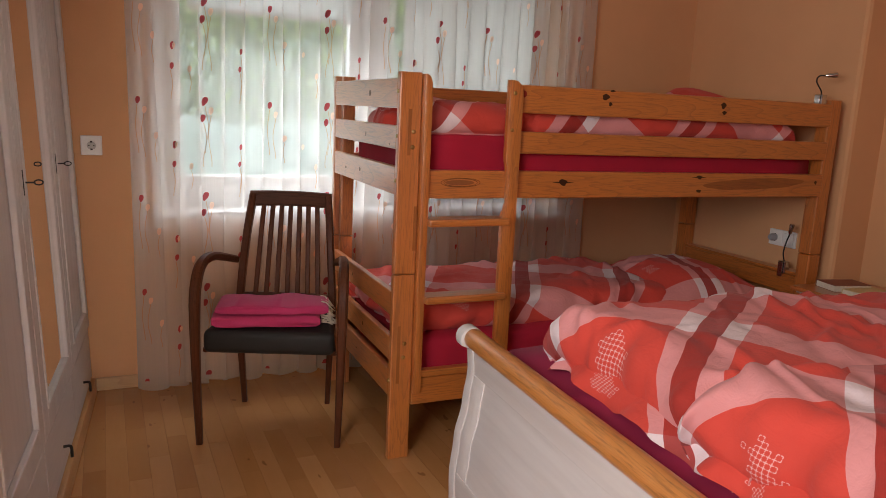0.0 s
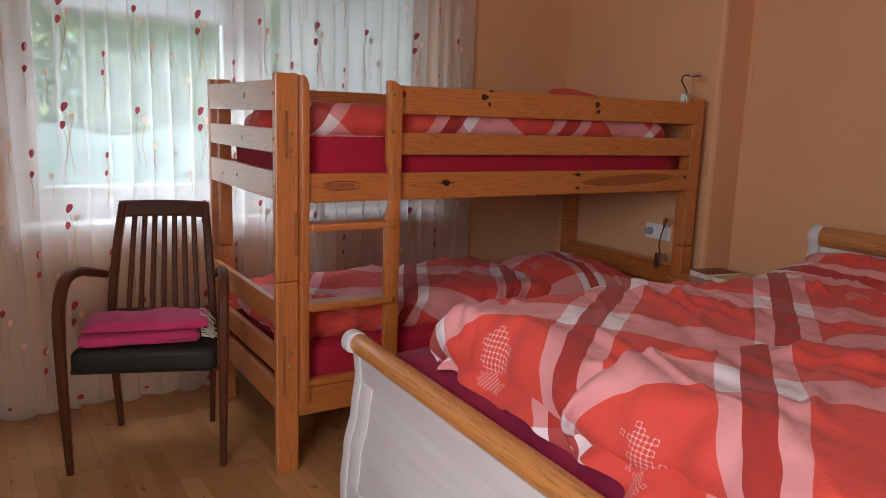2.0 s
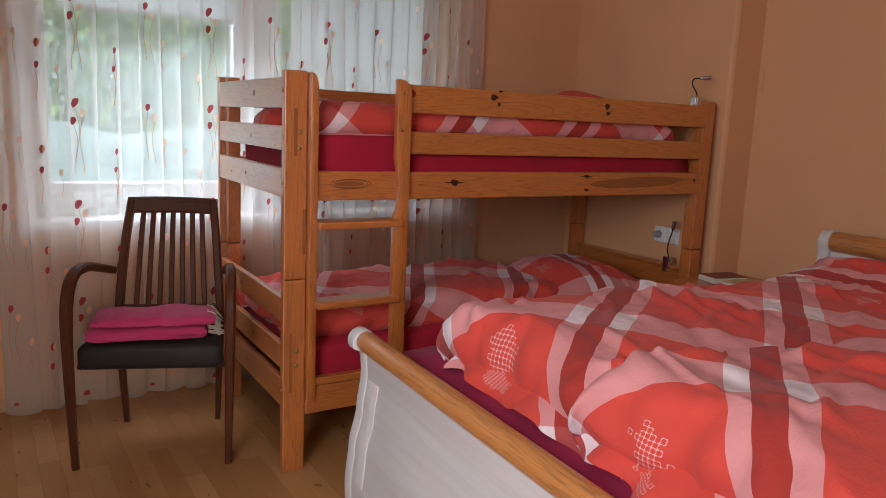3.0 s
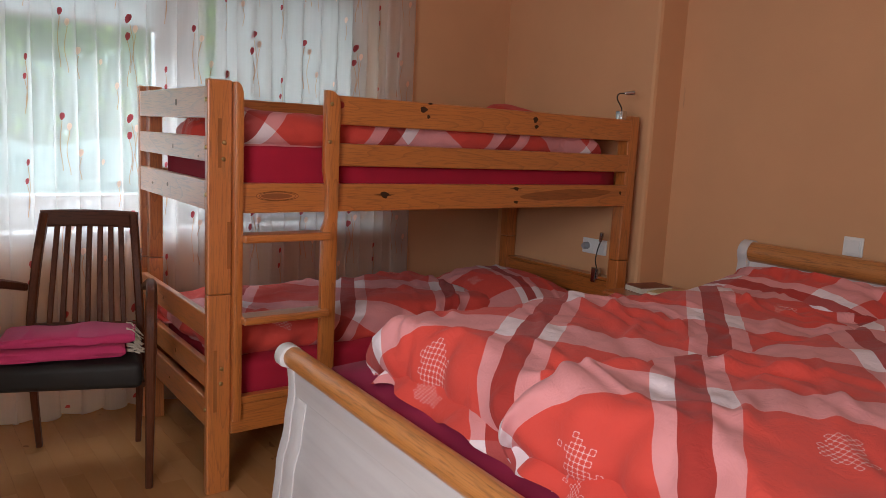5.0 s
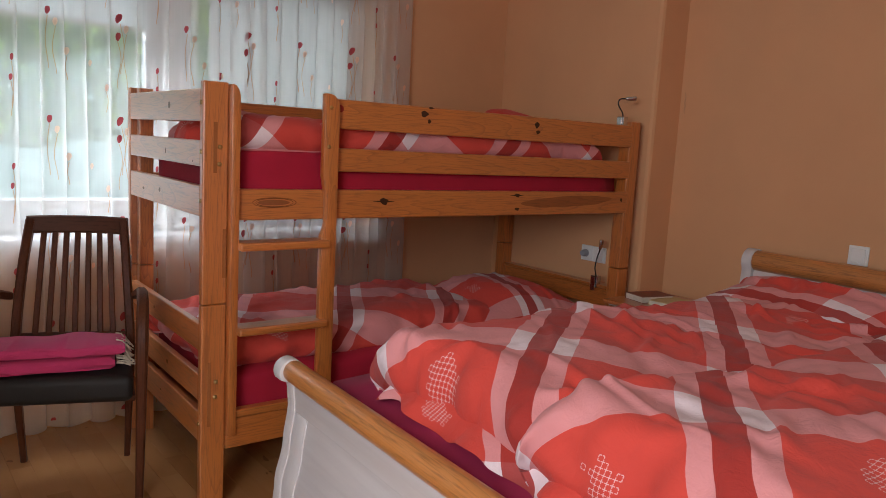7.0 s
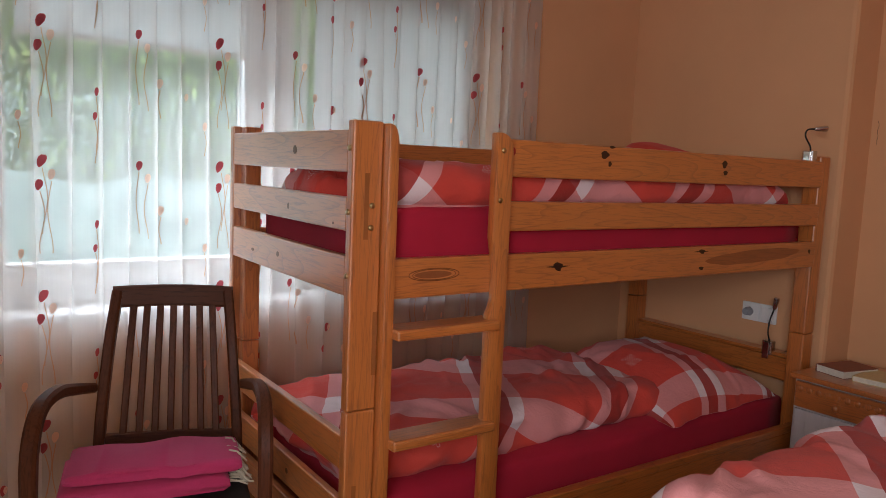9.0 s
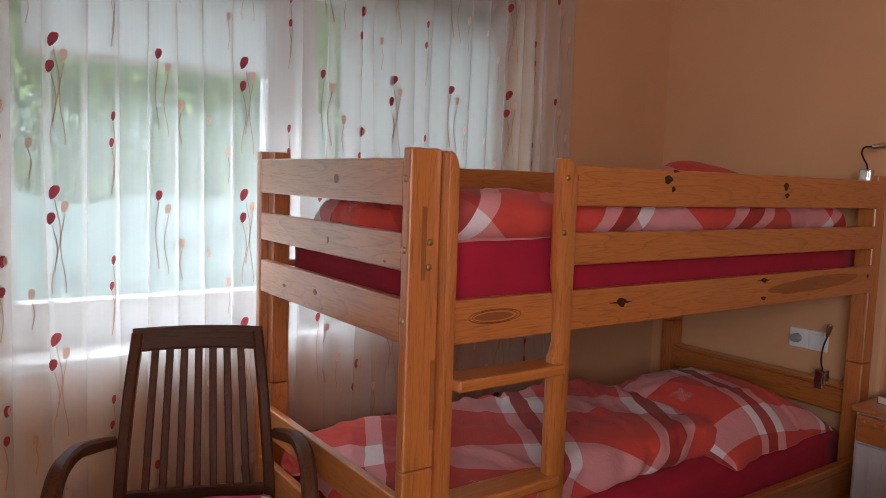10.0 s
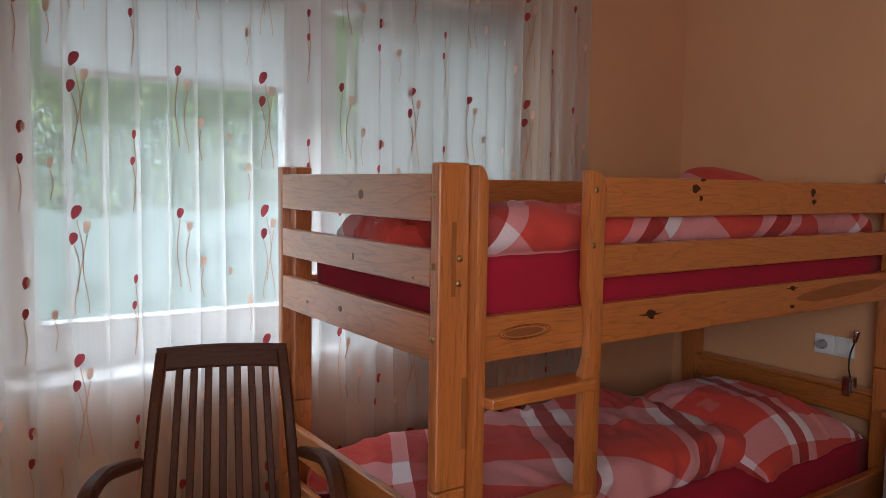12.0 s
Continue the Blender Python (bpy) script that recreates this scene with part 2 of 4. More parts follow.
def sheer():
    n = Nodes("white_voile", 0.9)
    out = n.t.nodes["Material Output"]
    v = n.coords((1, 1, 0.02))
    f = n.noise(v, 90.0, 2)
    tl, tr, df = n.node("BsdfTranslucent"), n.node("BsdfTransparent"), n.node("BsdfDiffuse")
    tl.inputs[0].default_value = (0.90, 0.89, 0.86, 1)
    df.inputs[0].default_value = (0.86, 0.84, 0.80, 1)
    a, b = n.node("MixShader"), n.node("MixShader")
    a.inputs[0].default_value = 0.35
    n.link(tl.outputs[0], a.inputs[1])
    n.link(df.outputs[0], a.inputs[2])
    n.link(n.math("ADD", n.math("MULTIPLY", f, 0.04), 0.38), b.inputs[0])
    n.link(tr.outputs[0], b.inputs[1])
    n.link(a.outputs[0], b.inputs[2])
    n.link(b.outputs[0], out.inputs[0])
    return n.m


voile = sheer()


def print_ink(name, c):
    n = Nodes(name, 0.85)
    out = n.t.nodes["Material Output"]
    tl, df, mx = n.node("BsdfTranslucent"), n.node("BsdfDiffuse"), n.node("MixShader")
    tl.inputs[0].default_value = df.inputs[0].default_value = (*c, 1)
    n.link(n.math("ADD", n.math("MULTIPLY", n.noise(n.coords(), 130.0, 2), 0.3), 0.3), mx.inputs[0])
    n.link(tl.outputs[0], mx.inputs[1])
    n.link(df.outputs[0], mx.inputs[2])
    n.link(mx.outputs[0], out.inputs[0])
    return n.m


ink_red, ink_peach, ink_stem = print_ink("red_print", (0.35, 0.060, 0.068)), print_ink("peach_print", (0.62, 0.42, 0.33)), print_ink("stem_print", (0.40, 0.24, 0.16))


def glass_mat():
    n = Nodes("window_glass", 0.02)
    n.b.inputs["Transmission Weight"].default_value = 1.0
    n.b.inputs["IOR"].default_value = 1.05
    return n.colour((0.97, 1.0, 0.98))


def mirror_mat():
    n = Nodes("mirror_silver", 0.015)
    n.b.inputs["Metallic"].default_value = 1.0
    return n.colour((0.88, 0.88, 0.86))


def blind_mat():
    n = Nodes("grey_blind_fabric", 0.9)
    out = n.t.nodes["Material Output"]
    tl, df, mx = n.node("BsdfTranslucent"), n.node("BsdfDiffuse"), n.node("MixShader")
    tl.inputs[0].default_value = (0.64, 0.65, 0.63, 1)
    df.inputs[0].default_value = (0.62, 0.61, 0.58, 1)
    mx.inputs[0].default_value = 0.36
    n.link(tl.outputs[0], mx.inputs[1])
    n.link(df.outputs[0], mx.inputs[2])
    n.link(mx.outputs[0], out.inputs[0])
    return n.m


glass, mirror, blind_cloth = glass_mat(), mirror_mat(), blind_mat()


def foliage(name, lo, hi):
    n = Nodes(name, 0.6)
    geo = n.node("NewGeometry").outputs["Random Per Island"]
    n.b.inputs["Subsurface Weight"].default_value = 0.0
    return n.colour(n.ramp(geo, [(0.0, lo), (0.6, tuple((a + b) / 2 for a, b in zip(lo, hi))), (1.0, hi)]))


leaf_green = foliage("hedge_leaf", (0.07, 0.16, 0.025), (0.46, 0.66, 0.15))
# pale blue-green that puts the bright haze low in the window into colour
haze_leaf = foliage("haze_pale_leaf", (0.24, 0.34, 0.30), (0.32, 0.43, 0.39))
woods = plain("far_woods", (0.13, 0.21, 0.06), 0.9, grain=3, vary=0.5)
gravel = plain("pale_gravel", (0.60, 0.64, 0.66), 0.9, grain=30, vary=0.2)


# ---------- building helpers ----------
def part(name, bm, material, parent=None, label="", smooth=None):
    me = bpy.data.meshes.new(name)
    bm.normal_update()
    bm.to_mesh(me)
    bm.free()
    me.materials.append(material)
    if smooth:
        me.shade_smooth()
        if smooth is not True:
            me.set_sharp_from_angle(angle=radians(smooth))
    ob = new(name, me)
    ob.parent = parent
    if label:
        ob["label"] = label
    return ob


def thing(name, m, label, category, group=""):
    ob = new(name)
    ob.empty_display_size = 0.1
    ob.matrix_world = m
    return tagged(ob, label, category, group)


def box(x0, x1, y0, y1, z0, z1, bevel=0.0, seg=2, bm=None):
    b = bmesh.new()
    bmesh.ops.create_cube(b, size=1.0, matrix=Matrix.Translation(((x0 + x1) / 2, (y0 + y1) / 2, (z0 + z1) / 2)) @ Matrix.Diagonal((x1 - x0, y1 - y0, z1 - z0, 1)))
    if bevel:
        bmesh.ops.bevel(b, geom=b.edges[:], offset=bevel, segments=seg, affect="EDGES", profile=0.5)
    if bm is None:
        return b
    me = bpy.data.meshes.new("tmp")
    b.to_mesh(me)
    b.free()
    bm.from_mesh(me)
    bpy.data.meshes.remove(me)
    return bm


def extrude_outline(points, axis, a, b, bevel=0.0):
    """A slab from an outline in two axes, from a to b along the third."""
    bm = bmesh.new()

    def at(p, d):
        q = list(p)
        q.insert(axis, d)
        return bm.verts.new(q)
    lo, hi = [at(p, a) for p in points], [at(p, b) for p in points]
    bm.faces.new(lo)
    bm.faces.new(hi[::-1])
    n = len(points)
    for i in range(n):
        bm.faces.new((lo[i], hi[i], hi[(i + 1) % n], lo[(i + 1) % n]))
    bmesh.ops.recalc_face_normals(bm, faces=bm.faces[:])
    if bevel:
        es = [e for e in bm.edges if len(e.link_faces) == 2 and e.calc_face_angle(0) > 1.0]
        bmesh.ops.bevel(bm, geom=es, offset=bevel, segments=2, affect="EDGES", profile=0.5)
    return bm


def sweep(points, section, bm=None, up=(0, 0, 1), taper=None):
    """Carries a closed section (side, up) along a path."""
    bm = bm or bmesh.new()
    rings, pts = [], [Vector(p) for p in points]
    for i, p in enumerate(pts):
        d = (pts[min(i + 1, len(pts) - 1)] - pts[max(i - 1, 0)]).normalized()
        side = d.cross(Vector(up))
        side = side.normalized() if side.length > 1e-4 else Vector((1, 0, 0))
        top = side.cross(d)
        k = taper[i] if taper else 1.0
        rings.append([bm.verts.new(p + side * (s * k) + top * (h * k)) for s, h in section])
    n = len(section)
    for a, b in zip(rings, rings[1:]):
        for i in range(n):
            bm.faces.new((a[i], a[(i + 1) % n], b[(i + 1) % n], b[i]))
    bm.faces.new(rings[0][::-1])
    bm.faces.new(rings[-1])
    bmesh.ops.recalc_face_normals(bm, faces=bm.faces[:])
    return bm


def ring(r, n=10, ry=None):
    return [(r * math.cos(2 * math.pi * i / n), (ry or r) * math.sin(2 * math.pi * i / n)) for i in range(n)]


def oblong(w, h, c=0.004):
    w, h = w / 2, h / 2
    return [(-w + c, -h), (w - c, -h), (w, -h + c), (w, h - c), (w - c, h), (-w + c, h), (-w, h - c), (-w, -h + c)]


def smoothpath(pts, n=8):
    """Catmull-Rom through the points."""
    p = [Vector(q) for q in pts]
    p = [2 * p[0] - p[1]] + p + [2 * p[-1] - p[-2]]
    out = []
    for i in range(1, len(p) - 2):
        for k in range(n):
            t = k / n
            a, b, c, d = p[i - 1:i + 3]
            out.append(0.5 * ((2 * b) + (c - a) * t + (2 * a - 5 * b + 4 * c - d) * t * t + (3 * b - a - 3 * c + d) * t ** 3))
    out.append(p[-2])
    return out


def disc(place, normal, r, h, n=10, dome=0.0, bm=None):
    bm = bm or bmesh.new()
    q = Vector(normal).normalized().to_track_quat("Z", "Y").to_matrix().to_4x4()
    m = Matrix.Translation(place) @ q
    loops = [(r, 0), (r, h * 0.6), (r * 0.75, h), (0, h)] if dome else [(r, 0), (r, h)]
    rows = [[bm.verts.new(m @ Vector((k * math.cos(2 * math.pi * i / n), k * math.sin(2 * math.pi * i / n), z))) for i in range(n)] for k, z in loops if k]
    for a, b in zip(rows, rows[1:]):
        for i in range(n):
            bm.faces.new((a[i], a[(i + 1) % n], b[(i + 1) % n], b[i]))
    bm.faces.new(rows[-1])
    return bm


def ridged(x, y, s, k=0.0):
    return 1 - abs(noise.noise(Vector((x * s + k, y * s - k, k * 1.7)))) * 2


def sheet(nx, ny, f, uvf, under=None):
    """A cloth surface from f(s, t) -> point, with UVs in metres, closed below where under is given."""
    bm = bmesh.new()
    uv = bm.loops.layers.uv.new("UVMap")
    top = [[bm.verts.new(f(i / nx, j / ny)) for j in range(ny + 1)] for i in range(nx + 1)]
    for i in range(nx):
        for j in range(ny):
            fc = bm.faces.new((top[i][j], top[i + 1][j], top[i + 1][j + 1], top[i][j + 1]))
            for lp, (a, b) in zip(fc.loops, ((i, j), (i + 1, j), (i + 1, j + 1), (i, j + 1))):
                lp[uv].uv = uvf(a / nx, b / ny)
    if under is not None:
        edge = [top[i][0] for i in range(nx + 1)] + [top[nx][j] for j in range(1, ny + 1)] + [top[i][ny] for i in range(nx - 1, -1, -1)] + [top[0][j] for j in range(ny - 1, 0, -1)]
        low = [bm.verts.new((v.co.x, v.co.y, under)) for v in edge]
        m = len(edge)
        for i in range(m):
            bm.faces.new((edge[(i + 1) % m], edge[i], low[i], low[(i + 1) % m]))
        bm.faces.new(low)
    bmesh.ops.recalc_face_normals(bm, faces=bm.faces[:])
    return bm


def lump(name, m, lx, ly, h, turn, label, category, nx=64, ny=48, seed=0.0, wrinkle=0.012, power=4.0, skew=None, start=(0, 0), material=None, group="", folds=26, fold_h=0.014, fold_dir=0.8, ragged=0.02, pinch=0.0):
    """A quilt or pillow lying flat: a puffed height field with rounded, uneven edges."""
    ca, sa = math.cos(radians(turn)), math.sin(radians(turn))

    rnd = random.Random(int(seed * 10) + 3)
    lines = []
    for _ in range(folds):
        cx, cy, a = rnd.uniform(0, lx), rnd.uniform(0, ly), rnd.gauss(fold_dir, 0.75)
        lines.append((cx, cy, math.cos(a), math.sin(a), rnd.uniform(0.08, 0.26), rnd.uniform(0.009, 0.026), rnd.uniform(0.35, 1.0) * fold_h, rnd.uniform(-3, 3)))

    def f(s, t):
        x, y = s * lx, t * ly
        a, b = abs(2 * s - 1), abs(2 * t - 1)
        e = max(0.0, 1 - a ** power) ** 0.5 * max(0.0, 1 - b ** power) ** 0.5
        n1 = noise.noise(Vector((x * 3.1 + seed, y * 3.1, seed)))
        n2 = noise.noise(Vector((x * 7.3, y * 6.1 + seed, seed * 2)))
        z = h * e * (1 + 0.30 * n1) + wrinkle * e ** 0.3 * (1.0 * ridged(x, y, 4.5, seed) + 0.5 * ridged(x, y * 1.7, 9, seed + 3) + 0.8 * n2)
        for cx, cy, ca2, sa2, ln, wd, hh, bend in lines:
            p = (x - cx) * ca2 + (y - cy) * sa2
            if abs(p) < ln * 1.6:
                q = -(x - cx) * sa2 + (y - cy) * ca2 - bend * p * p * 0.5
                if abs(q) < 4 * wd:
                    z += e ** 0.4 * hh * math.exp(-(p / ln) ** 2 * 1.4) * (math.exp(-(q / wd) ** 2) - 0.55 * math.exp(-((q - 1.7 * wd) / wd) ** 2))
        if skew:
            z += skew(s, t) * e
        wob = ragged * (noise.noise(Vector((x * 4, y * 4, seed + 9))) + 0.6 * noise.noise(Vector((x * 11, y * 11, seed + 5))))
        k = (1 - e) if e < 0.98 else 0.0
        x = lx * (0.5 + (s - 0.5) * (1 - pinch * (1 - b * b)))
        y = ly * (0.5 + (t - 0.5) * (1 - pinch * (1 - a * a)))
        return (x + wob * k, y + wob * k * 1.3, max(0.0, z))

    def uvf(s, t):
        ea, eb = (max(0.0, 1 - abs(2 * q - 1) ** power) ** 0.5 for q in (s, t))
        x = s * lx + h * (1 - ea) * (1 if s > 0.5 else -1) + start[0]
        y = t * ly + h * (1 - eb) * (1 if t > 0.5 else -1) + start[1]
        return (x * ca - y * sa, x * sa + y * ca)
    ob = part(name, sheet(nx, ny, f, uvf, under=-0.001), material or plaid, None, "", True)
    ob.matrix_world = m
    return tagged(ob, label, category, group)


def quilt(name, m, lx, ly, h, turn, label, nx=200, ny=120, seed=0.0, start=(0, 0), folds=70, fold_h=0.012, fold_dir=0.8, ragged=0.03, skew=None, group="plaid bedding"):
    """A thick filled quilt: full height to its edges, which roll over and under, with creases and an uneven outline."""
    ca, sa = math.cos(radians(turn)), math.sin(radians(turn))
    rnd = random.Random(int(seed * 10) + 3)
    lines = []
    for _ in range(folds):
        a = rnd.gauss(fold_dir, 0.8)
        lines.append((rnd.uniform(0, lx), rnd.uniform(0, ly), math.cos(a), math.sin(a), rnd.uniform(0.06, 0.24), rnd.uniform(0.011, 0.026), rnd.uniform(0.3, 1.0) * fold_h, rnd.uniform(-2.5, 2.5)))
    r, low = h * 0.5, radians(-62)
    arc = r * (math.pi / 2 - low)

    def side(q, length):
        """Place, share of the height and place on the cloth, at q (0 to 1) of the way over the quilt."""
        full = length - 2 * r + 2 * arc
        u = q * full
        back = u > full / 2
        if back:
            u = full - u
        if u < arc:
            th = low + u / arc * (math.pi / 2 - low)
            p, k = r - r * math.cos(th), (1 + math.sin(th)) / 2
        else:
            p, k = r + u - arc, 1.0
        flat = r + u - arc
        return (length - p, k, length - flat) if back else (p, k, flat)

    def spot(q):
        """Samples lie closer together in the rolled edges."""
        return q - 0.085 * math.sin(2 * math.pi * q)

    def f(s, t):
        x, kx, fx = side(spot(s), lx)
        y, ky, fy = side(spot(t), ly)
        k = kx * ky
        puff = 1 + 0.18 * noise.noise(Vector((fx * 2.6 + seed, fy * 2.9, seed))) + 0.06 * noise.noise(Vector((fx * 6.5, fy * 6.1 + seed, seed * 2)))
        z = h * k * puff
        relief = 0.008 * ridged(fx, fy, 4.0, seed) + 0.003 * ridged(fx, fy * 1.6, 9, seed + 3)
        for cx, cy, c, d, ln, wd, hh, bend in lines:
            p = (fx - cx) * c + (fy - cy) * d
            if abs(p) < ln * 1.6:
                g = -(fx - cx) * d + (fy - cy) * c - bend * p * p * 0.5
                if abs(g) < 4 * wd:
                    relief += hh * math.exp(-(p / ln) ** 2 * 1.4) * (math.exp(-(g / wd) ** 2) - 0.6 * math.exp(-((g - 1.7 * wd) / wd) ** 2))
        z += relief * min(1.0, k * 2.2)
        if skew:
            z += skew(s, t) * k
        dx, dy = min(fx, lx - fx), min(fy, ly - fy)
        wob = noise.noise(Vector((fx * 3.6, fy * 3.6, seed + 9))) + 0.55 * noise.noise(Vector((fx * 12, fy * 12, seed + 5)))
        ex, ey = math.exp(-max(0.0, dx) / 0.10), math.exp(-max(0.0, dy) / 0.10)
        out = relief * 0.9
        x += ragged * wob * ex + (-out if fx < lx / 2 else out) * ex
        y += ragged * wob * ey + (-out if fy < ly / 2 else out) * ey
        return (x, y, max(0.0, z))

    def uvf(s, t):
        x, y = side(spot(s), lx)[2] + start[0], side(spot(t), ly)[2] + start[1]
        return (x * ca - y * sa, x * sa + y * ca)
    ob = part(name, sheet(nx, ny, f, uvf, under=-0.001), plaid, None, "", True)
    ob.matrix_world = m
    return tagged(ob, label, "duvet", group)


# ---------- the room ----------
ROOM_L, ROOM_R, ROOM_B, ROOM_F, ROOM_H = -1.06, 3.33, -2.0, 3.44, 2.45
NIB_X, NIB_Y = 3.12, 2.345           # the thicker stretch of wall behind the bunk bed
WX0, WX1, WZ0, WZ1 = 0.19, 2.22, 0.80, 2.12


def structure(name, bm, material, label, smooth=None):
    return tagged(part(name, bm, material, None, "", smooth), label, name.split("_")[0], kind="structure")


def wall_with_opening(name, x0, x1, y0, y1, o, label):
    ox0, ox1, oz0, oz1 = o
    bm = box(x0, ox0, y0, y1, 0, ROOM_H)
    box(ox1, x1, y0, y1, 0, ROOM_H, bm=bm)
    box(ox0, ox1, y0, y1, 0, oz0, bm=bm)
    box(ox0, ox1, y0, y1, oz1, ROOM_H, bm=bm)
    return structure(name, bm, peach, label)


wall_with_opening("wall_north", ROOM_L - 0.3, ROOM_R + 0.3, ROOM_F, ROOM_F + 0.32, (WX0, WX1, WZ0, WZ1), "peach plastered wall with a wide window opening")
# gap added out of view, where the south fill lamp stands
ws = box(ROOM_L - 0.3, -0.46, ROOM_B - 0.3, ROOM_B, 0, ROOM_H)
box(0.46, ROOM_R + 0.3, ROOM_B - 0.3, ROOM_B, 0, ROOM_H, bm=ws)
box(-0.46, 0.46, ROOM_B - 0.3, ROOM_B, 2.08, ROOM_H, bm=ws)
structure("wall_south", ws, peach, "peach plastered wall with an added gap, out of view")
# opening added out of view to hold the west fill lamp
ww = box(ROOM_L - 0.3, ROOM_L, ROOM_B, -0.65, 0, ROOM_H)
box(ROOM_L - 0.3, ROOM_L, 0.75, ROOM_F, 0, ROOM_H, bm=ww)
box(ROOM_L - 0.3, ROOM_L, -0.65, 0.75, 2.15, ROOM_H, bm=ww)
structure("wall_west", ww, peach, "peach plastered wall with an added opening, out of view")
structure("wall_east", box(ROOM_R, ROOM_R + 0.3, ROOM_B, ROOM_F, 0, ROOM_H), peach, "peach plastered wall behind the double bed")
nib = extrude_outline([(NIB_X, NIB_Y + 0.02), (NIB_X + 0.006, NIB_Y + 0.006), (NIB_X + 0.02, NIB_Y), (ROOM_R, NIB_Y), (ROOM_R, ROOM_F), (NIB_X, ROOM_F)], 2, 0, ROOM_H)
structure("wall_projection", nib, peach, "peach plastered projecting wall with a rounded corner")
structure("ceiling", box(ROOM_L - 0.3, ROOM_R + 0.3, ROOM_B - 0.3, ROOM_F + 0.32, ROOM_H, ROOM_H + 0.2), ceiling_paint, "white painted ceiling")
floor = structure("floor", box(ROOM_L - 0.3, ROOM_R + 0.3, ROOM_B - 0.3, ROOM_F + 0.32, -0.16, -0.008), joint_brown, "light maple strip parquet floor")


def skirting(name, x0, x1, y0, y1, material):
    return structure(name, box(x0, x1, y0, y1, 0, 0.06, 0.006), material, "light wooden baseboard along the wall")


skirting("baseboard_1", -0.09, NIB_X, ROOM_F - 0.016, ROOM_F, skirt_wood)
skirting("baseboard_2", NIB_X - 0.016, NIB_X, NIB_Y, ROOM_F - 0.016, skirt_wood_y)
skirting("baseboard_3", ROOM_R - 0.016, ROOM_R, ROOM_B, NIB_Y, skirt_wood_y)

crack = bmesh.new()
sweep([(ROOM_R - 0.0004, 2.318 + 0.003 * math.sin(i * 1.7), 1.49 + 0.012 * i) for i in range(9)], oblong(0.0012, 0.0012, 0.0003), crack, up=(1, 0, 0))
part("crack", crack, dark_gap, bpy.data.objects["wall_east"], "hairline crack in the plaster")

# ---------- window ----------
window = tagged(new("window_1"), "white lacquered two-part window with a deep sill", "window", kind="structure")
FY0, FY1 = ROOM_F + 0.17, ROOM_F + 0.24
MX0, MX1 = 1.15, 1.24
fr = box(WX0, WX0 + 0.06, FY0, FY1, WZ0, WZ1, 0.004)
box(WX1 - 0.06, WX1, FY0, FY1, WZ0, WZ1, 0.004, bm=fr)
box(WX0 + 0.06, WX1 - 0.06, FY0, FY1, WZ0, WZ0 + 0.06, 0.004, bm=fr)
box(WX0 + 0.06, WX1 - 0.06, FY0, FY1, WZ1 - 0.06, WZ1, 0.004, bm=fr)
box(MX0, MX1, FY0, FY1, WZ0 + 0.06, WZ1 - 0.06, 0.004, bm=fr)
part("window_frame", fr, white_lacquer, window)
for a, b in ((WX0 + 0.06, MX0), (MX1, WX1 - 0.06)):
    z0, z1 = WZ0 + 0.06, WZ1 - 0.06
    sash = box(a, a + 0.055, FY0 - 0.02, FY1 - 0.02, z0, z1, 0.006)
    box(b - 0.055, b, FY0 - 0.02, FY1 - 0.02, z0, z1, 0.006, bm=sash)
    box(a + 0.055, b - 0.055, FY0 - 0.02, FY1 - 0.02, z0, z0 + 0.085, 0.006, bm=sash)
    box(a + 0.055, b - 0.055, FY0 - 0.02, FY1 - 0.02, z1 - 0.06, z1, 0.006, bm=sash)
    part("sash", sash, white_lacquer, window)
    pane = part("pane", box(a + 0.055, b - 0.055, FY0 + 0.012, FY0 + 0.018, z0 + 0.085, z1 - 0.06), glass, window)
    pane.visible_shadow = False
part("window_sill", box(WX0 - 0.03, WX1 + 0.03, ROOM_F - 0.03, FY0, WZ0 - 0.03, WZ0 + 0.002, 0.008), white_lacquer, window, "white window sill")

# roller blinds
for x0, x1, zb in ((0.34, 1.09, 1.70), (1.37, 2.12, 0.99)):
    bl = thing("roller_blind", pose((x0 + x1) / 2, FY0 - 0.045, WZ1), "pale grey fabric roller blind in the window", "blind", "window blinds")
    h = (x1 - x0) / 2
    part("fabric", box(-h, h, -0.0012, 0.0012, zb - WZ1, -0.03), blind_cloth, bl)
    part("bottom_bar", box(-h, h, -0.006, 0.006, zb - WZ1 - 0.018, zb - WZ1, 0.004), white_plastic, bl)
    part("roller", sweep([(-h, 0, -0.028), (h, 0, -0.028)], ring(0.018), up=(0, 0, 1)), white_plastic, bl, "", True)
    ch = bmesh.new()
    for i in range(70):
        bmesh.ops.create_uvsphere(ch, u_segments=5, v_segments=3, radius=0.0028, matrix=Matrix.Translation((h + 0.035 + 0.004 * math.sin(i * 0.07), -0.012, -0.03 - i * 0.013)))
    part("bead_chain", ch, white_plastic, bl)

# ---------- curtain ----------
CX0, CX1, CY = 0.085, 2.39, 3.372


FOLD = 2 * math.pi / 0.088


def drape(s):
    """Plan of the voile, laid in flat overlapping folds: place and depth at s metres along its heading."""
    ph = s * FOLD + 2.6 * math.sin(s * 3.1) + 1.3 * math.sin(s * 8.3 + 0.7)
    a = 2.3 + 0.8 * math.sin(s * 5.3 + 1.0)
    return s + a / FOLD * math.sin(ph), -0.016 * math.cos(ph) + 0.006 * math.sin(s * 23 + 1.0)


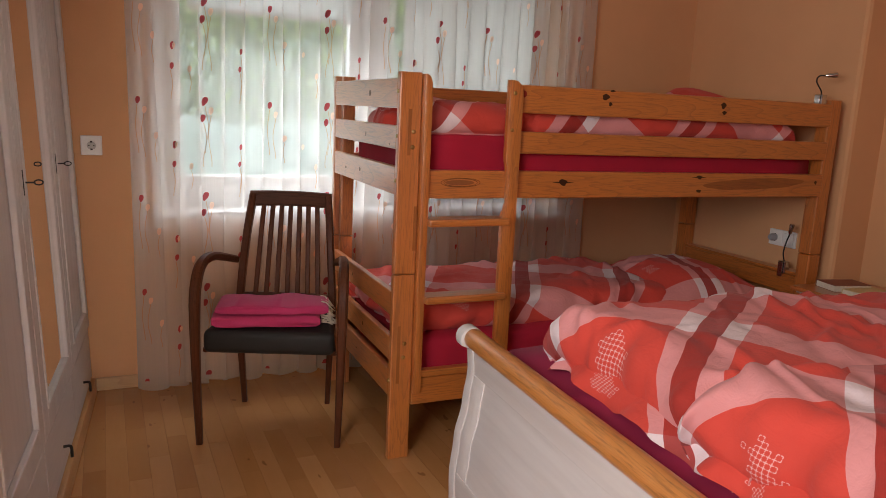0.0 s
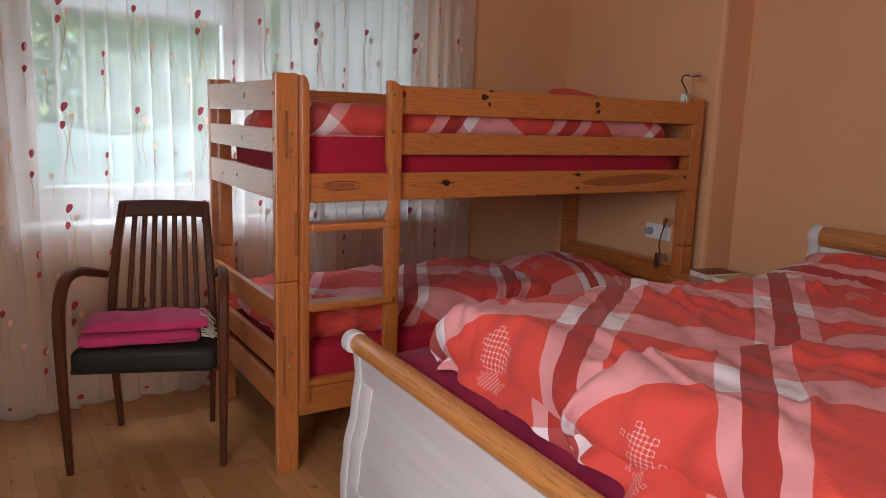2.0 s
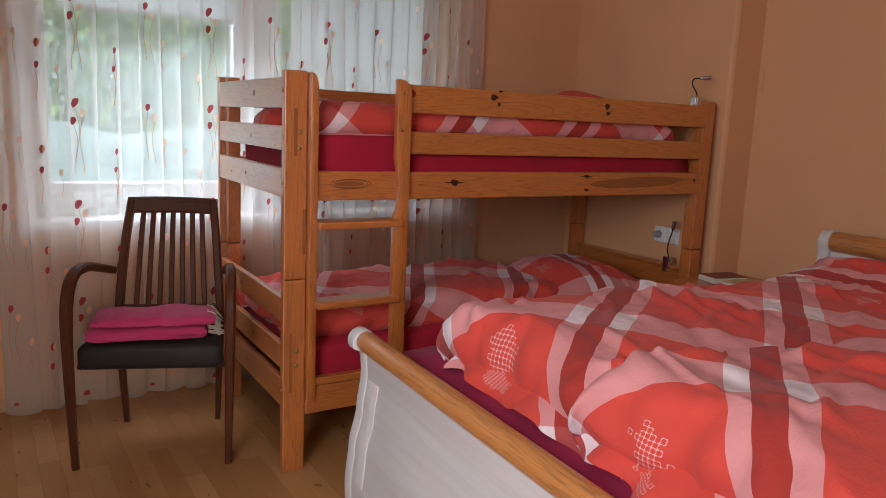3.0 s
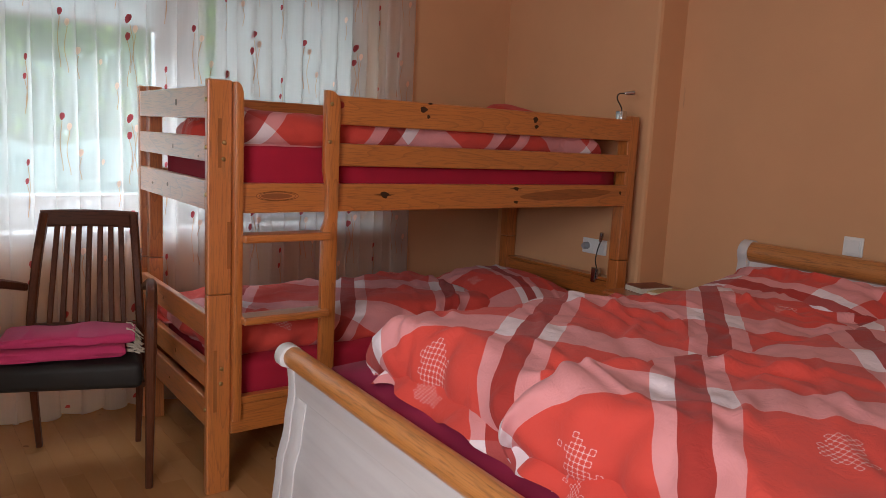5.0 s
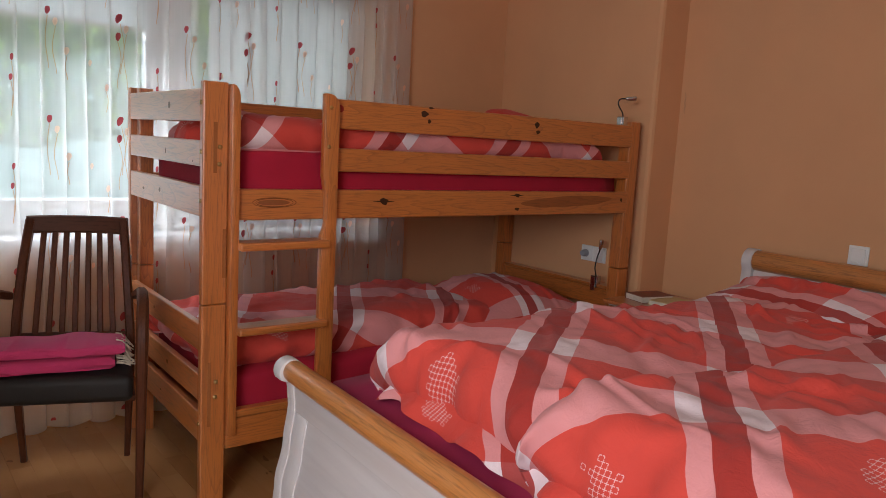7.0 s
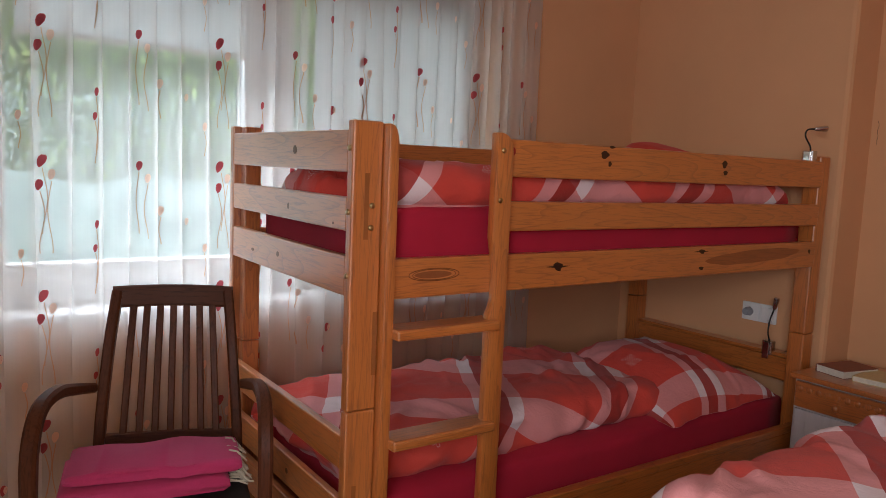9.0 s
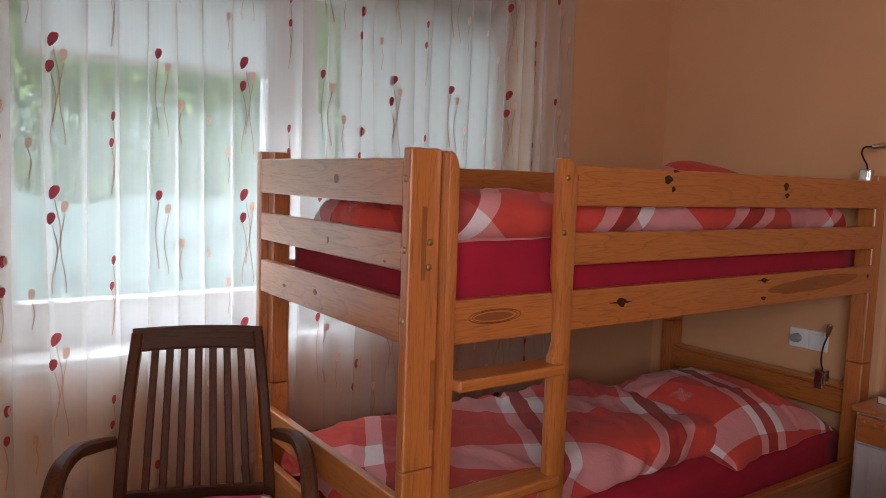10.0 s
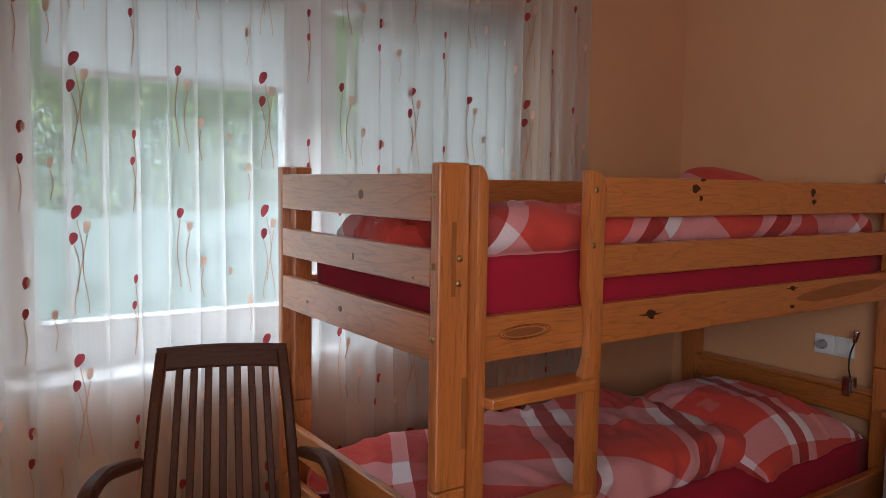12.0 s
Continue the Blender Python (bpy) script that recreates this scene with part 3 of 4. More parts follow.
def heading(x):
    """Where along the heading the voile's front layer shows at x, and how far it is stretched there."""
    s = min((x + k * 0.002 for k in range(-34, 35)), key=lambda q: abs(drape(q)[0] - x) + 0.25 * drape(q)[1])
    return s, max(1.0, (drape(s + 0.001)[0] - drape(s - 0.001)[0]) / 0.002)


def curtain_point(s, z):
    x, d = drape(s)
    k = 0.75 + 0.25 * (2.3 - z) / 2.3
    sway = 0.006 * math.sin(s * 9 + z * 1.3)
    return (x + sway, CY + d * k + 0.004 * math.sin(z * 2 + s * 31), z)


curtain = thing("curtain", Matrix(), "sheer white voile curtain printed with red tulips", "curtain")
cb = bmesh.new()
N = 760
cols = []
for i in range(N + 1):
    s = CX0 + (CX1 - CX0) * i / N
    hem = 0.016 + 0.012 * math.sin(s * 57 + 2.2 * math.sin(s * 4.1) + 1.2)
    cols.append([cb.verts.new(curtain_point(s, hem + (2.38 - hem) * j / 14)) for j in range(15)])
for a, b in zip(cols, cols[1:]):
    for j in range(14):
        cb.faces.new((a[j], b[j], b[j + 1], a[j + 1]))
part("voile", cb, voile, curtain, "", True)
part("track", box(-0.1, 2.6, CY - 0.02, CY + 0.02, 2.385, 2.41, 0.003), white_plastic, curtain)
for s0 in (0.004, CX1 - CX0 - 0.004):
    hb = bmesh.new()
    sweep([curtain_point(CX0 + s0, 0.03 + 2.34 * j / 40) for j in range(41)], oblong(0.010, 0.003, 0.001), hb, up=(0, 1, 0))
    part("side_hem", hb, voile, curtain)


def printed(shapes, material, name):
    """Printed shapes, each a strip of (left s, right s, z) rows, laid just in front of the voile."""
    bm = bmesh.new()
    for rows in shapes:
        last = None
        mid = sum(a + b for a, b, _ in rows) / (2 * len(rows))
        s0, k = heading(mid)
        for sl, sr, z in [(s0 + (a - mid) / k, s0 + (b - mid) / k, c) for a, b, c in rows]:
            if not CX0 + 0.02 < (sl + sr) / 2 < CX1 - 0.02 or not 0.05 < z < 2.36:
                last = None
                continue
            cur = []
            for q in (sl, (sl + sr) / 2, sr):
                x, y, zz = curtain_point(q, z)
                cur.append(bm.verts.new((x, y - 0.0025, zz)))
            if last:
                bm.faces.new((last[0], last[1], cur[1], cur[0]))
                bm.faces.new((last[1], last[2], cur[2], cur[1]))
            last = cur
    return tagged(part(name, bm, material, curtain), kind="stuff")


def bud(s, z, w=0.024, h=0.042, lean=0.0):
    rows = []
    w, h = w * 0.84, h * 0.84
    for i in range(8):
        t = i / 7
        k = (0.42, 0.84, 0.96, 1.0, 0.95, 0.80, 0.55, 0.16)[i]
        c = s + lean * t + w * 0.10 * (1 - 2 * t)
        rows.append((c - w * 0.5 * k, c + w * 0.5 * k, z + h / 2 - h * t))
    return rows


def stem(s, z, length, sway, ph=0.0, w=0.0029):
    rows = []
    for i in range(22):
        t = i / 21
        c = s + sway * math.sin(t * 4.6 + ph) * t ** 0.5 + sway * 0.9 * t
        rows.append((c - w / 2, c + w / 2, z - length * t))
    return rows


reds, peaches, stems = [], [], []
REPEAT, WIDTH = 0.411, 0.541
for tile in range(-1, 5):
    for r in range(-2, 6):
        ox, oz = tile * WIDTH, r * REPEAT
        x, z = 0.388 + ox, 0.877 + oz
        reds += [bud(x, z, 0.029, 0.046, -0.006), bud(x - 0.008, z - 0.072, 0.024, 0.040)]
        peaches += [bud(x + 0.026, z - 0.040, 0.024, 0.040)]
        stems += [stem(x + 0.002, z - 0.02, 0.20, 0.013), stem(x - 0.008, z - 0.09, 0.19, 0.015, 0.5), stem(x + 0.026, z - 0.06, 0.22, -0.013, 0.3)]
        x, z = 0.535 + ox, 0.684 + oz
        reds += [bud(x, z, 0.015, 0.032), bud(x - 0.002, z - 0.075, 0.016, 0.030)]
        stems += [stem(x, z - 0.016, 0.17, 0.006), stem(x - 0.002, z - 0.09, 0.13, 0.008)]
        x, z = 0.655 + ox, 0.872 + oz
        reds += [bud(x, z, 0.022, 0.036)]
        peaches += [bud(x + 0.024, z - 0.04, 0.022, 0.036)]
        stems += [stem(x, z - 0.018, 0.20, -0.008), stem(x + 0.024, z - 0.056, 0.18, -0.012)]
        x, z = 0.722 + ox, 0.726 + oz
        peaches += [bud(x, z, 0.022, 0.038), bud(x + 0.15, z - 0.128, 0.020, 0.036), bud(x + 0.088, z - 0.036, 0.014, 0.030)]
        stems += [stem(x, z - 0.02, 0.09, -0.006), stem(x + 0.15, z - 0.146, 0.08, 0.006)]
        if tile % 2:
            x, z = 0.257 + ox + WIDTH, 0.69 + oz
            reds += [bud(x, z, 0.020, 0.040), bud(x - 0.003, z - 0.083, 0.020, 0.034)]
            stems += [stem(x - 0.003, z - 0.1, 0.12, 0.007)]
printed(reds, ink_red, "red_tulip_print")
printed(peaches, ink_peach, "peach_tulip_print")
printed(stems, ink_stem, "stem_print")


# ---------- small fixtures on the walls ----------
def socket(m, label, plug=False, blank=False):
    s = thing("wall_socket", m, label, "socket", "wall sockets")
    part("plate", box(-0.041, 0.041, -0.011, 0.0, -0.041, 0.041, 0.004), white_plastic, s)
    if blank:
        part("rocker", box(-0.029, 0.029, -0.016, -0.009, -0.029, 0.029, 0.003), white_plastic, s)
        return s
    part("well_rim", disc((0, -0.011, 0), (0, -1, 0), 0.0215, 0.003, 20, 1), white_plastic, s, "", 40)
    # flat discs: the shade inside well and pin holes is in their colour
    part("well", disc((0, -0.0142, 0), (0, -1, 0), 0.0175, 0.0006, 20), plain("socket_well_shade", (0.45, 0.44, 0.42), 0.5) if "socket_well_shade" not in bpy.data.materials else bpy.data.materials["socket_well_shade"], s)
    for dx in (-0.0095, 0.0095):
        part("pin_hole", disc((dx, -0.0149, 0), (0, -1, 0), 0.0028, 0.0004, 8), dark_gap, s)
    for dz in (-0.016, 0.016):
        part("earth_clip", box(-0.004, 0.004, -0.0165, -0.0145, dz - 0.0035, dz + 0.0035), black_iron, s)
    if plug:
        part("plug", disc((-0.004, -0.013, 0), (0, -1, 0), 0.019, 0.034, 16, 1), plain("grey_plug", (0.30, 0.30, 0.32), 0.4), s, "grey plug", 40)
    return s


socket(pose(-0.066, ROOM_F, 1.086), "white square wall socket on the peach wall")
socket(pose(NIB_X, 2.680, 0.737, 0, 0, 90 + 180), "white wall socket with a grey plug", plug=True)
socket(pose(NIB_X, 2.598, 0.737, 0, 0, 90 + 180), "white blank wall plate beside a socket", blank=True)
sw = thing("light_switch", pose(ROOM_R, 1.41, 0.905, 0, 0, 270), "white square light switch on the peach wall", "switch")
part("plate", box(-0.041, 0.041, -0.010, 0, -0.041, 0.041, 0.004), white_plastic, sw)
part("rocker", box(-0.029, 0.029, -0.016, -0.008, -0.029, 0.029, 0.003), white_plastic, sw)

# ---------- bunk bed ----------
BUNK = pose(0.910, 2.395, 0, 0, 0, -1.2)
bunk = thing("bunk_bed", BUNK, "oiled pine bunk bed with ladder and guard rails", "bunk bed")
BL, BD, TOP, JOINT = 2.126, 0.875, 1.425, 0.712


def board(name, x0, x1, y0, y1, z0, z1, material, label="", bevel=0.004):
    return part(name, box(x0, x1, y0, y1, z0, z1, bevel), material, bunk, label)


def post(px, py, sx, sy):
    """An L-shaped corner post in two lengths; sx, sy point to the bed's middle."""
    for z0, z1 in ((0.0, JOINT - 0.001), (JOINT + 0.001, TOP)):
        xs = sorted((px, px + sx * 0.082))
        ys = sorted((py, py + sy * 0.030))
        board("post_face", *xs, *ys, z0, z1, pine_z, bevel=0.005)
        xs = sorted((px + sx * 0.026, px + sx * 0.082))
        ys = sorted((py + sy * 0.030, py + sy * 0.070))
        board("post_core", *xs, *ys, z0, z1 - 0.001, pine_z)


post(0, 0, 1, 1)
post(0, BD, 1, -1)
for x, y in ((BL, 0.0), (BL + 0.055, 0.905)):
    for z0, z1 in ((0.0, JOINT - 0.001), (JOINT + 0.001, TOP)):
        board("post", x - 0.070, x, y, y + 0.068, z0, z1, pine_z, bevel=0.006)
LEVELS = [(1.300, 1.402), (1.158, 1.240), (0.998, 1.097)]
LOW = [(0.556, 0.645), (0.385, 0.475), (0.245, 0.348)]
for z0, z1 in LEVELS + LOW:
    board("end_rail", 0.002, 0.026, 0.031, BD - 0.031, z0, z1, pine_y)
for z0, z1 in (LEVELS[0], LEVELS[2], (0.492, 0.586), (0.28, 0.37)):
    part("head_rail", sweep([(BL - 0.022, 0.069, (z0 + z1) / 2), (BL + 0.024, 0.904, (z0 + z1) / 2)], oblong(0.025, z1 - z0, 0.004)), pine_y, bunk, "", 35)
part("ledge", sweep([(BL - 0.018, 0.069, 0.601), (BL + 0.032, 0.904, 0.588)], oblong(0.070, 0.016, 0.004)), pine_y, bunk, "", 35)
# long rails, front and back
board("guard_rail", 0.440, BL - 0.062, -0.006, 0.022, 1.303, 1.405, pine_x)
board("guard_rail", 0.440, BL - 0.062, -0.006, 0.022, 1.154, 1.236, pine_x)
board("side_rail", 0.083, BL - 0.062, -0.006, 0.023, 0.988, 1.090, pine_x)
board("side_rail", 0.083, BL - 0.062, -0.006, 0.023, 0.212, 0.315, pine_x)
board("slat_ledge", 0.10, BL - 0.06, -0.012, 0.023, 0.318, 0.345, pine_x)
board("guard_rail", 0.083, BL - 0.010, BD - 0.023, BD, 1.303, 1.400, pine_x)
board("side_rail", 0.083, BL - 0.010, BD - 0.023, BD, 0.988, 1.090, pine_x)
board("side_rail", 0.083, BL - 0.010, BD - 0.023, BD, 0.212, 0.315, pine_x)
for z in (0.225, 1.0):
    board("slat_base", 0.09, BL - 0.06, 0.05, BD - 0.05, z, z + 0.03, pine_y)


def stile(x, w, low, high, y0, y1, cut, sgn):
    """A ladder side with one rounded top corner and a lower, slimmer stretch."""
    o = [(x, low)]
    o += [(x + w, low), (x + w, high - 0.05)]
    if sgn > 0:
        o += [(x + w - min(0.04, w * 0.8) * (1 - math.cos(a)), high - 0.05 + 0.05 * math.sin(a)) for a in (0.4, 0.8, 1.2, 1.57)]
        o += [(x, high)]
    else:
        o += [(x + w - 0.006, high), (x + 0.012, high - 0.006)]
    o += [(x, high - 0.02)]
    if cut:
        o += [(x, 1.14), (x + cut * 0.4, 1.11), (x + cut, 1.06), (x + cut, 0.975), (x + cut * 0.5, 0.945), (x, 0.93)]
    return extrude_outline([(a, b) for a, b in o], 1, y0, y1, 0.004)


part("ladder_side", stile(0.083, 0.030, 0.262, TOP - 0.004, -0.026, 0.026, 0, 1), pine_z, bunk, "", 35)
part("ladder_side", stile(0.406, 0.058, 0.262, TOP - 0.006, -0.034, -0.0065, 0.015, 1), pine_z, bunk, "", 35)
for z in (0.905, 0.622):
    board("ladder_rung", 0.108, 0.432, -0.055, 0.030, z - 0.014, z + 0.014, pine_x, bevel=0.007)
# bolts and dowels
for x, z in ((0.055, 1.222), (0.053, 1.168), (0.050, 0.452), (0.048, 0.400)):
    part("bolt", disc((x, 0.0, z), (0, -1, 0), 0.0075, 0.005, 12, 1), brass, bunk, "brass bolt head", True)
for x, z in ((0.428, 1.372), (0.424, 1.240)):
    part("bolt", disc((x, -0.034, z), (0, -1, 0), 0.0072, 0.004, 12, 1), brass, bunk, "brass bolt head", True)
for z in (1.358, 1.205, 1.050, 0.31):
    part("bolt", disc((0.0, 0.016, z), (-1, 0, 0), 0.0075, 0.005, 12, 1), brass, bunk, "brass bolt head", True)
for x, z0, z1 in ((0.040, 1.14, 1.30), (0.073, 0.80, 0.96), (0.028, 0.30, 0.52)):
    board("finger_joint", x - 0.006, x + 0.006, -0.0008, 0.004, z0, z1, finger_pine, bevel=0.0)


def knot(x, z, w, h, y=-0.0015, tilt=0.0):
    bm = bmesh.new()
    vs = [bm.verts.new((x + w * math.cos(a) * (1 + 0.25 * math.sin(3 * a + x * 9)) * math.cos(tilt), y - 0.0006, z + h * math.sin(a) * (1 + 0.2 * math.cos(2 * a + z * 7)) + w * math.cos(a) * math.sin(tilt))) for a in [i * math.tau / 14 for i in range(14)]]
    bm.faces.new(vs)
    r = bmesh.ops.extrude_face_region(bm, geom=bm.faces[:])
    bmesh.ops.translate(bm, vec=(0, 0.0012, 0), verts=[v for v in r["geom"] if isinstance(v, bmesh.types.BMVert)])
    bmesh.ops.recalc_face_normals(bm, faces=bm.faces[:])
    part("knot", bm, knot_dark, bunk, "dark pine knot")


for x, z, w, h, y in ((0.675, 1.048, 0.014, 0.012, -0.0015), (0.675, 1.048, 0.036, 0.0025, -0.0015), (1.342, 1.072, 0.012, 0.007, -0.0015), (1.342, 1.072, 0.030, 0.002, -0.0015),
                      (1.345, 1.014, 0.010, 0.006, -0.0015), (0.838, 1.378, 0.014, 0.009, -0.0045), (0.862, 1.352, 0.006, 0.006, -0.0045), (0.868, 1.402, 0.010, 0.003, -0.0045),
                      (1.428, 1.371, 0.011, 0.010, -0.0045), (1.436, 1.342, 0.010, 0.006, -0.0045), (2.02, 1.052, 0.006, 0.008, -0.0015)):
    knot(x, z, w * 1.2, h * 1.15, -0.0065)
for i, k in enumerate((0.078, 0.067)):
    bm = bmesh.new()
    pts = [(0.242 + k * math.cos(a), -0.0064, 1.046 + k * 0.21 * math.sin(a)) for a in [j * math.tau / 28 for j in range(29)]]
    sweep(pts, ring(0.0009, 4), bm, up=(0, 1, 0))
    part("growth_ring", bm, ring_brown, bunk)
knot_heart = bmesh.new()
knot_heart.faces.new([knot_heart.verts.new((0.238 + 0.058 * math.cos(a), -0.0066, 1.046 + 0.0095 * math.sin(a))) for a in [-j * math.tau / 24 for j in range(24)]])
part("knot", knot_heart, ring_heart, bunk, "long brown pine knot")
streak = bmesh.new()
rim = []
for j in range(40):
    a = -j * math.tau / 40
    w = 1 + 0.18 * noise.noise(Vector((math.cos(a) * 2, math.sin(a) * 2, 4)))
    rim.append(streak.verts.new((1.655 + 0.29 * w * math.cos(a), -0.0066, 1.046 + 0.024 * w * math.sin(a) + 0.010 * math.cos(a))))
streak.faces.new(rim)
part("resin_streak", streak, resin_wood, bunk, "long dark resin streak in the rail")
for y, z, w, h in ((0.345, 1.352, 0.024, 0.020), (0.385, 1.195, 0.010, 0.018), (0.10, 1.172, 0.010, 0.008), (0.455, 1.050, 0.020, 0.018), (0.66, 1.04, 0.022, 0.008), (0.52, 0.60, 0.012, 0.010), (0.36, 0.43, 0.016, 0.014), (0.44, 0.30, 0.014, 0.010)):
    bm = disc((0.0021, y, z), (-1, 0, 0), w * 0.5, 0.0008, 14)
    for v in bm.verts:
        v.co.z = z + (v.co.z - z) * h / w * (1 + 0.2 * math.sin(40 * v.co.y))
    part("knot", bm, knot_soft, bunk, "weathered grey-brown pine knot")
part("joint_plate", box(-0.0025, 0.0, BD - 0.052, BD - 0.036, 0.700, 0.752, 0.001), chrome, bunk, "small steel joint plate")
part("badge", disc((0.478, -0.006, 1.372), (0, -1, 0), 0.013, 0.002, 14), seam_red, bunk, "round red maker's badge")


def mattress(name, m, lx, ly, h, material, label, r=0.045):
    bm = box(0, lx, 0, ly, 0, h)
    bmesh.ops.subdivide_edges(bm, edges=bm.edges[:], cuts=12, use_grid_fill=True)
    for v in bm.verts:
        c = v.co
        q = Vector((min(max(c.x, r), lx - r), min(max(c.y, r), ly - r), min(max(c.z, r), h - r)))
        d = c - q
        if d.length > 1e-6:
            v.co = q + d.normalized() * r
        v.co += Vector((noise.noise(c * 4.0), noise.noise(c * 4.3 + Vector((3, 1, 2))), noise.noise(c * 5.1 + Vector((7, 1, 0))))) * 0.007
    ob = part(name, bm, material, None, "", True)
    ob.matrix_world = m
    return tagged(ob, label, "mattress")


mattress("mattress", BUNK @ pose(0.095, 0.036, 1.032), 1.95, BD - 0.075, 0.195, crimson, "mattress in a crimson fitted sheet on the upper bunk")
mattress("mattress", BUNK @ pose(0.095, 0.036, 0.257), 1.95, BD - 0.075, 0.205, crimson, "mattress in a crimson fitted sheet on the lower bunk")
quilt("duvet", BUNK @ pose(0.115, 0.042, 1.214), 1.78, 0.52, 0.112, 38, "coral plaid duvet folded on the upper bunk", 190, 60, 2.0, (0.085, 0.053), folds=40, fold_h=0.008, ragged=0.02)
lump("pillow", BUNK @ pose(1.62, 0.36, 1.235), 0.42, 0.48, 0.205, 20, "coral plaid pillow at the head of the upper bunk", "pillow", 44, 44, 5.0, 0.003, 2.6, start=(0.188, -0.068), folds=4, fold_h=0.006, ragged=0.01, group="plaid bedding")
quilt("duvet", BUNK @ pose(0.07, 0.06, 0.452, 0, 0, 2.5), 1.30, 0.66, 0.125, 32, "rumpled coral plaid duvet on the lower bunk", 170, 90, 8.0, (0.2, 0.1), folds=40, fold_h=0.010, ragged=0.045)
lump("pillow", BUNK @ pose(1.27, 0.0, 0.458, 0, 0, 3), 0.70, 0.70, 0.165, 8, "coral plaid pillow at the head of the lower bunk", "pillow", 70, 70, 11.0, 0.006, 2.4, start=(0.25, 0.0), folds=14, fold_h=0.010, ragged=0.02, pinch=0.07, group="plaid bedding")


lump("blanket", BUNK @ pose(0.030, 0.27, 1.222, 0, 0, -8), 0.30, 0.40, 0.060, 25, "crumpled red patterned cloth bunched on the upper bunk", "blanket", 90, 110, 17.0, 0.030, 3.5, start=(0.42, 0.10), folds=40, fold_h=0.020, ragged=0.03)


# ---------- clip lamps ----------
def clip_lamp(m, pts, label):
    c = thing("clip_lamp", m, label, "lamp", "clip-on reading lamps")
    part("clamp", box(-0.016, 0.016, -0.022, 0.022, -0.030, 0.030, 0.004), chrome, c, "chrome spring clamp")
    part("clamp_lever", box(-0.024, -0.018, -0.014, 0.014, -0.045, 0.026, 0.002), chrome, c)
    path = smoothpath(pts, 8)
    part("gooseneck", sweep(path, ring(0.0032, 8), up=(0.3, 1, 0.1)), black_iron, c, "black gooseneck", True)
    a, b = Vector(path[-2]), Vector(path[-1])
    d = (b - a).normalized()
    part("lamp_head", sweep([b - d * 0.006, b, b + d * 0.018, b + d * 0.040, b + d * 0.044], ring(0.0105, 12), up=(0.3, 1, 0.1), taper=[0.5, 0.8, 0.95, 1.1, 1.0]), chrome, c, "small metal lamp head", 40)
    return c


clip_lamp(BUNK @ pose(BL - 0.105, 0.03, 1.416), [(0, 0, 0.02), (-0.002, 0.0, 0.045), (-0.026, 0.010, 0.085), (-0.020, 0.006, 0.110), (0.006, -0.012, 0.114)], "chrome clip lamp with black gooseneck on the top rail")
clip_lamp(BUNK @ pose(BL - 0.040, 0.165, 0.620), [(0, 0, 0.03), (-0.008, 0.004, 0.07), (0.004, 0.006, 0.12), (0.008, -0.004, 0.160), (0.008, -0.006, 0.170)], "chrome clip lamp with black gooseneck on the lower ledge")

# ---------- armchair ----------
CH = pose(0.520, 2.658, 0, 0, 0, -21.4)
chair = thing("armchair", CH, "dark walnut slatted armchair with a black leather seat", "chair")
for sx in (-1, 1):
    # front leg that bends back into the arm
    p = smoothpath([(sx * 0.262, 0.0, 0.0), (sx * 0.268, -0.006, 0.25), (sx * 0.272, -0.004, 0.50), (sx * 0.272, 0.018, 0.62), (sx * 0.268, 0.085, 0.688), (sx * 0.255, 0.19, 0.697), (sx * 0.235, 0.30, 0.672), (sx * 0.212, 0.415, 0.640)], 7)
    part("front_leg_and_arm", sweep(p, oblong(0.036, 0.036, 0.008), up=(sx, 0, 0.02), taper=[0.66 + 0.40 * min(1.0, i / 16) - 0.26 * max(0.0, (i - 24) / (len(p) - 25)) for i in range(len(p))]), walnut_z, chair, "tapered leg curving into the arm", 40)
    p = smoothpath([(sx * 0.180, 0.425, 0.0), (sx * 0.190, 0.405, 0.25), (sx * 0.195, 0.41, 0.46), (sx * 0.178, 0.46, 0.72), (sx * 0.160, 0.525, 0.905)], 6)
    part("back_leg", sweep(p, oblong(0.036, 0.030, 0.006), up=(1, 0, 0), taper=[0.70 + 0.32 * min(1.0, i / 11) for i in range(len(p))]), walnut_z, chair, "", 40)
    part("glide", disc((sx * 0.262, 0, 0.0), (0, 0, 1), 0.012, 0.008, 10), black_iron, chair)


def back_at(z):
    t = (z - 0.46) / 0.445
    return 0.41 + 0.115 * t * (0.75 + 0.25 * t)


tr = []
for i in range(13):
    u = i / 12 * 2 - 1
    tr.append((0.172 * u, back_at(0.885) + 0.016 * (1 - u * u), 0.888 + 0.004 * (1 - u * u)))
part("top_rail", sweep(tr, oblong(0.024, 0.066, 0.006), up=(0, 0.2, 1)), walnut_x, chair, "", 40)
part("lower_rail", sweep([(0.18 * (i / 6 * 2 - 1), back_at(0.5) + 0.012 * (1 - (i / 3 - 1) ** 2), 0.478) for i in range(7)], oblong(0.022, 0.04, 0.005), up=(0, 0.2, 1)), walnut_x, chair, "", 40)
for i in range(7):
    u = (i + 1) / 8 * 2 - 1
    p = [(u * (0.170 - 0.024 * (z - 0.5) / 0.36 + 0.006), back_at(z) + 0.014 * (1 - u * u), z) for z in [0.485 + 0.385 * k / 6 for k in range(7)]]
    part("back_slat", sweep(p, oblong(0.012, 0.020, 0.003), up=(1, 0, 0)), walnut_z, chair, "", 40)
seat = box(-0.245, 0.245, -0.012, 0.425, 0.366, 0.456)
bmesh.ops.bevel(seat, geom=seat.edges[:], offset=0.026, segments=4, affect="EDGES", profile=0.5)
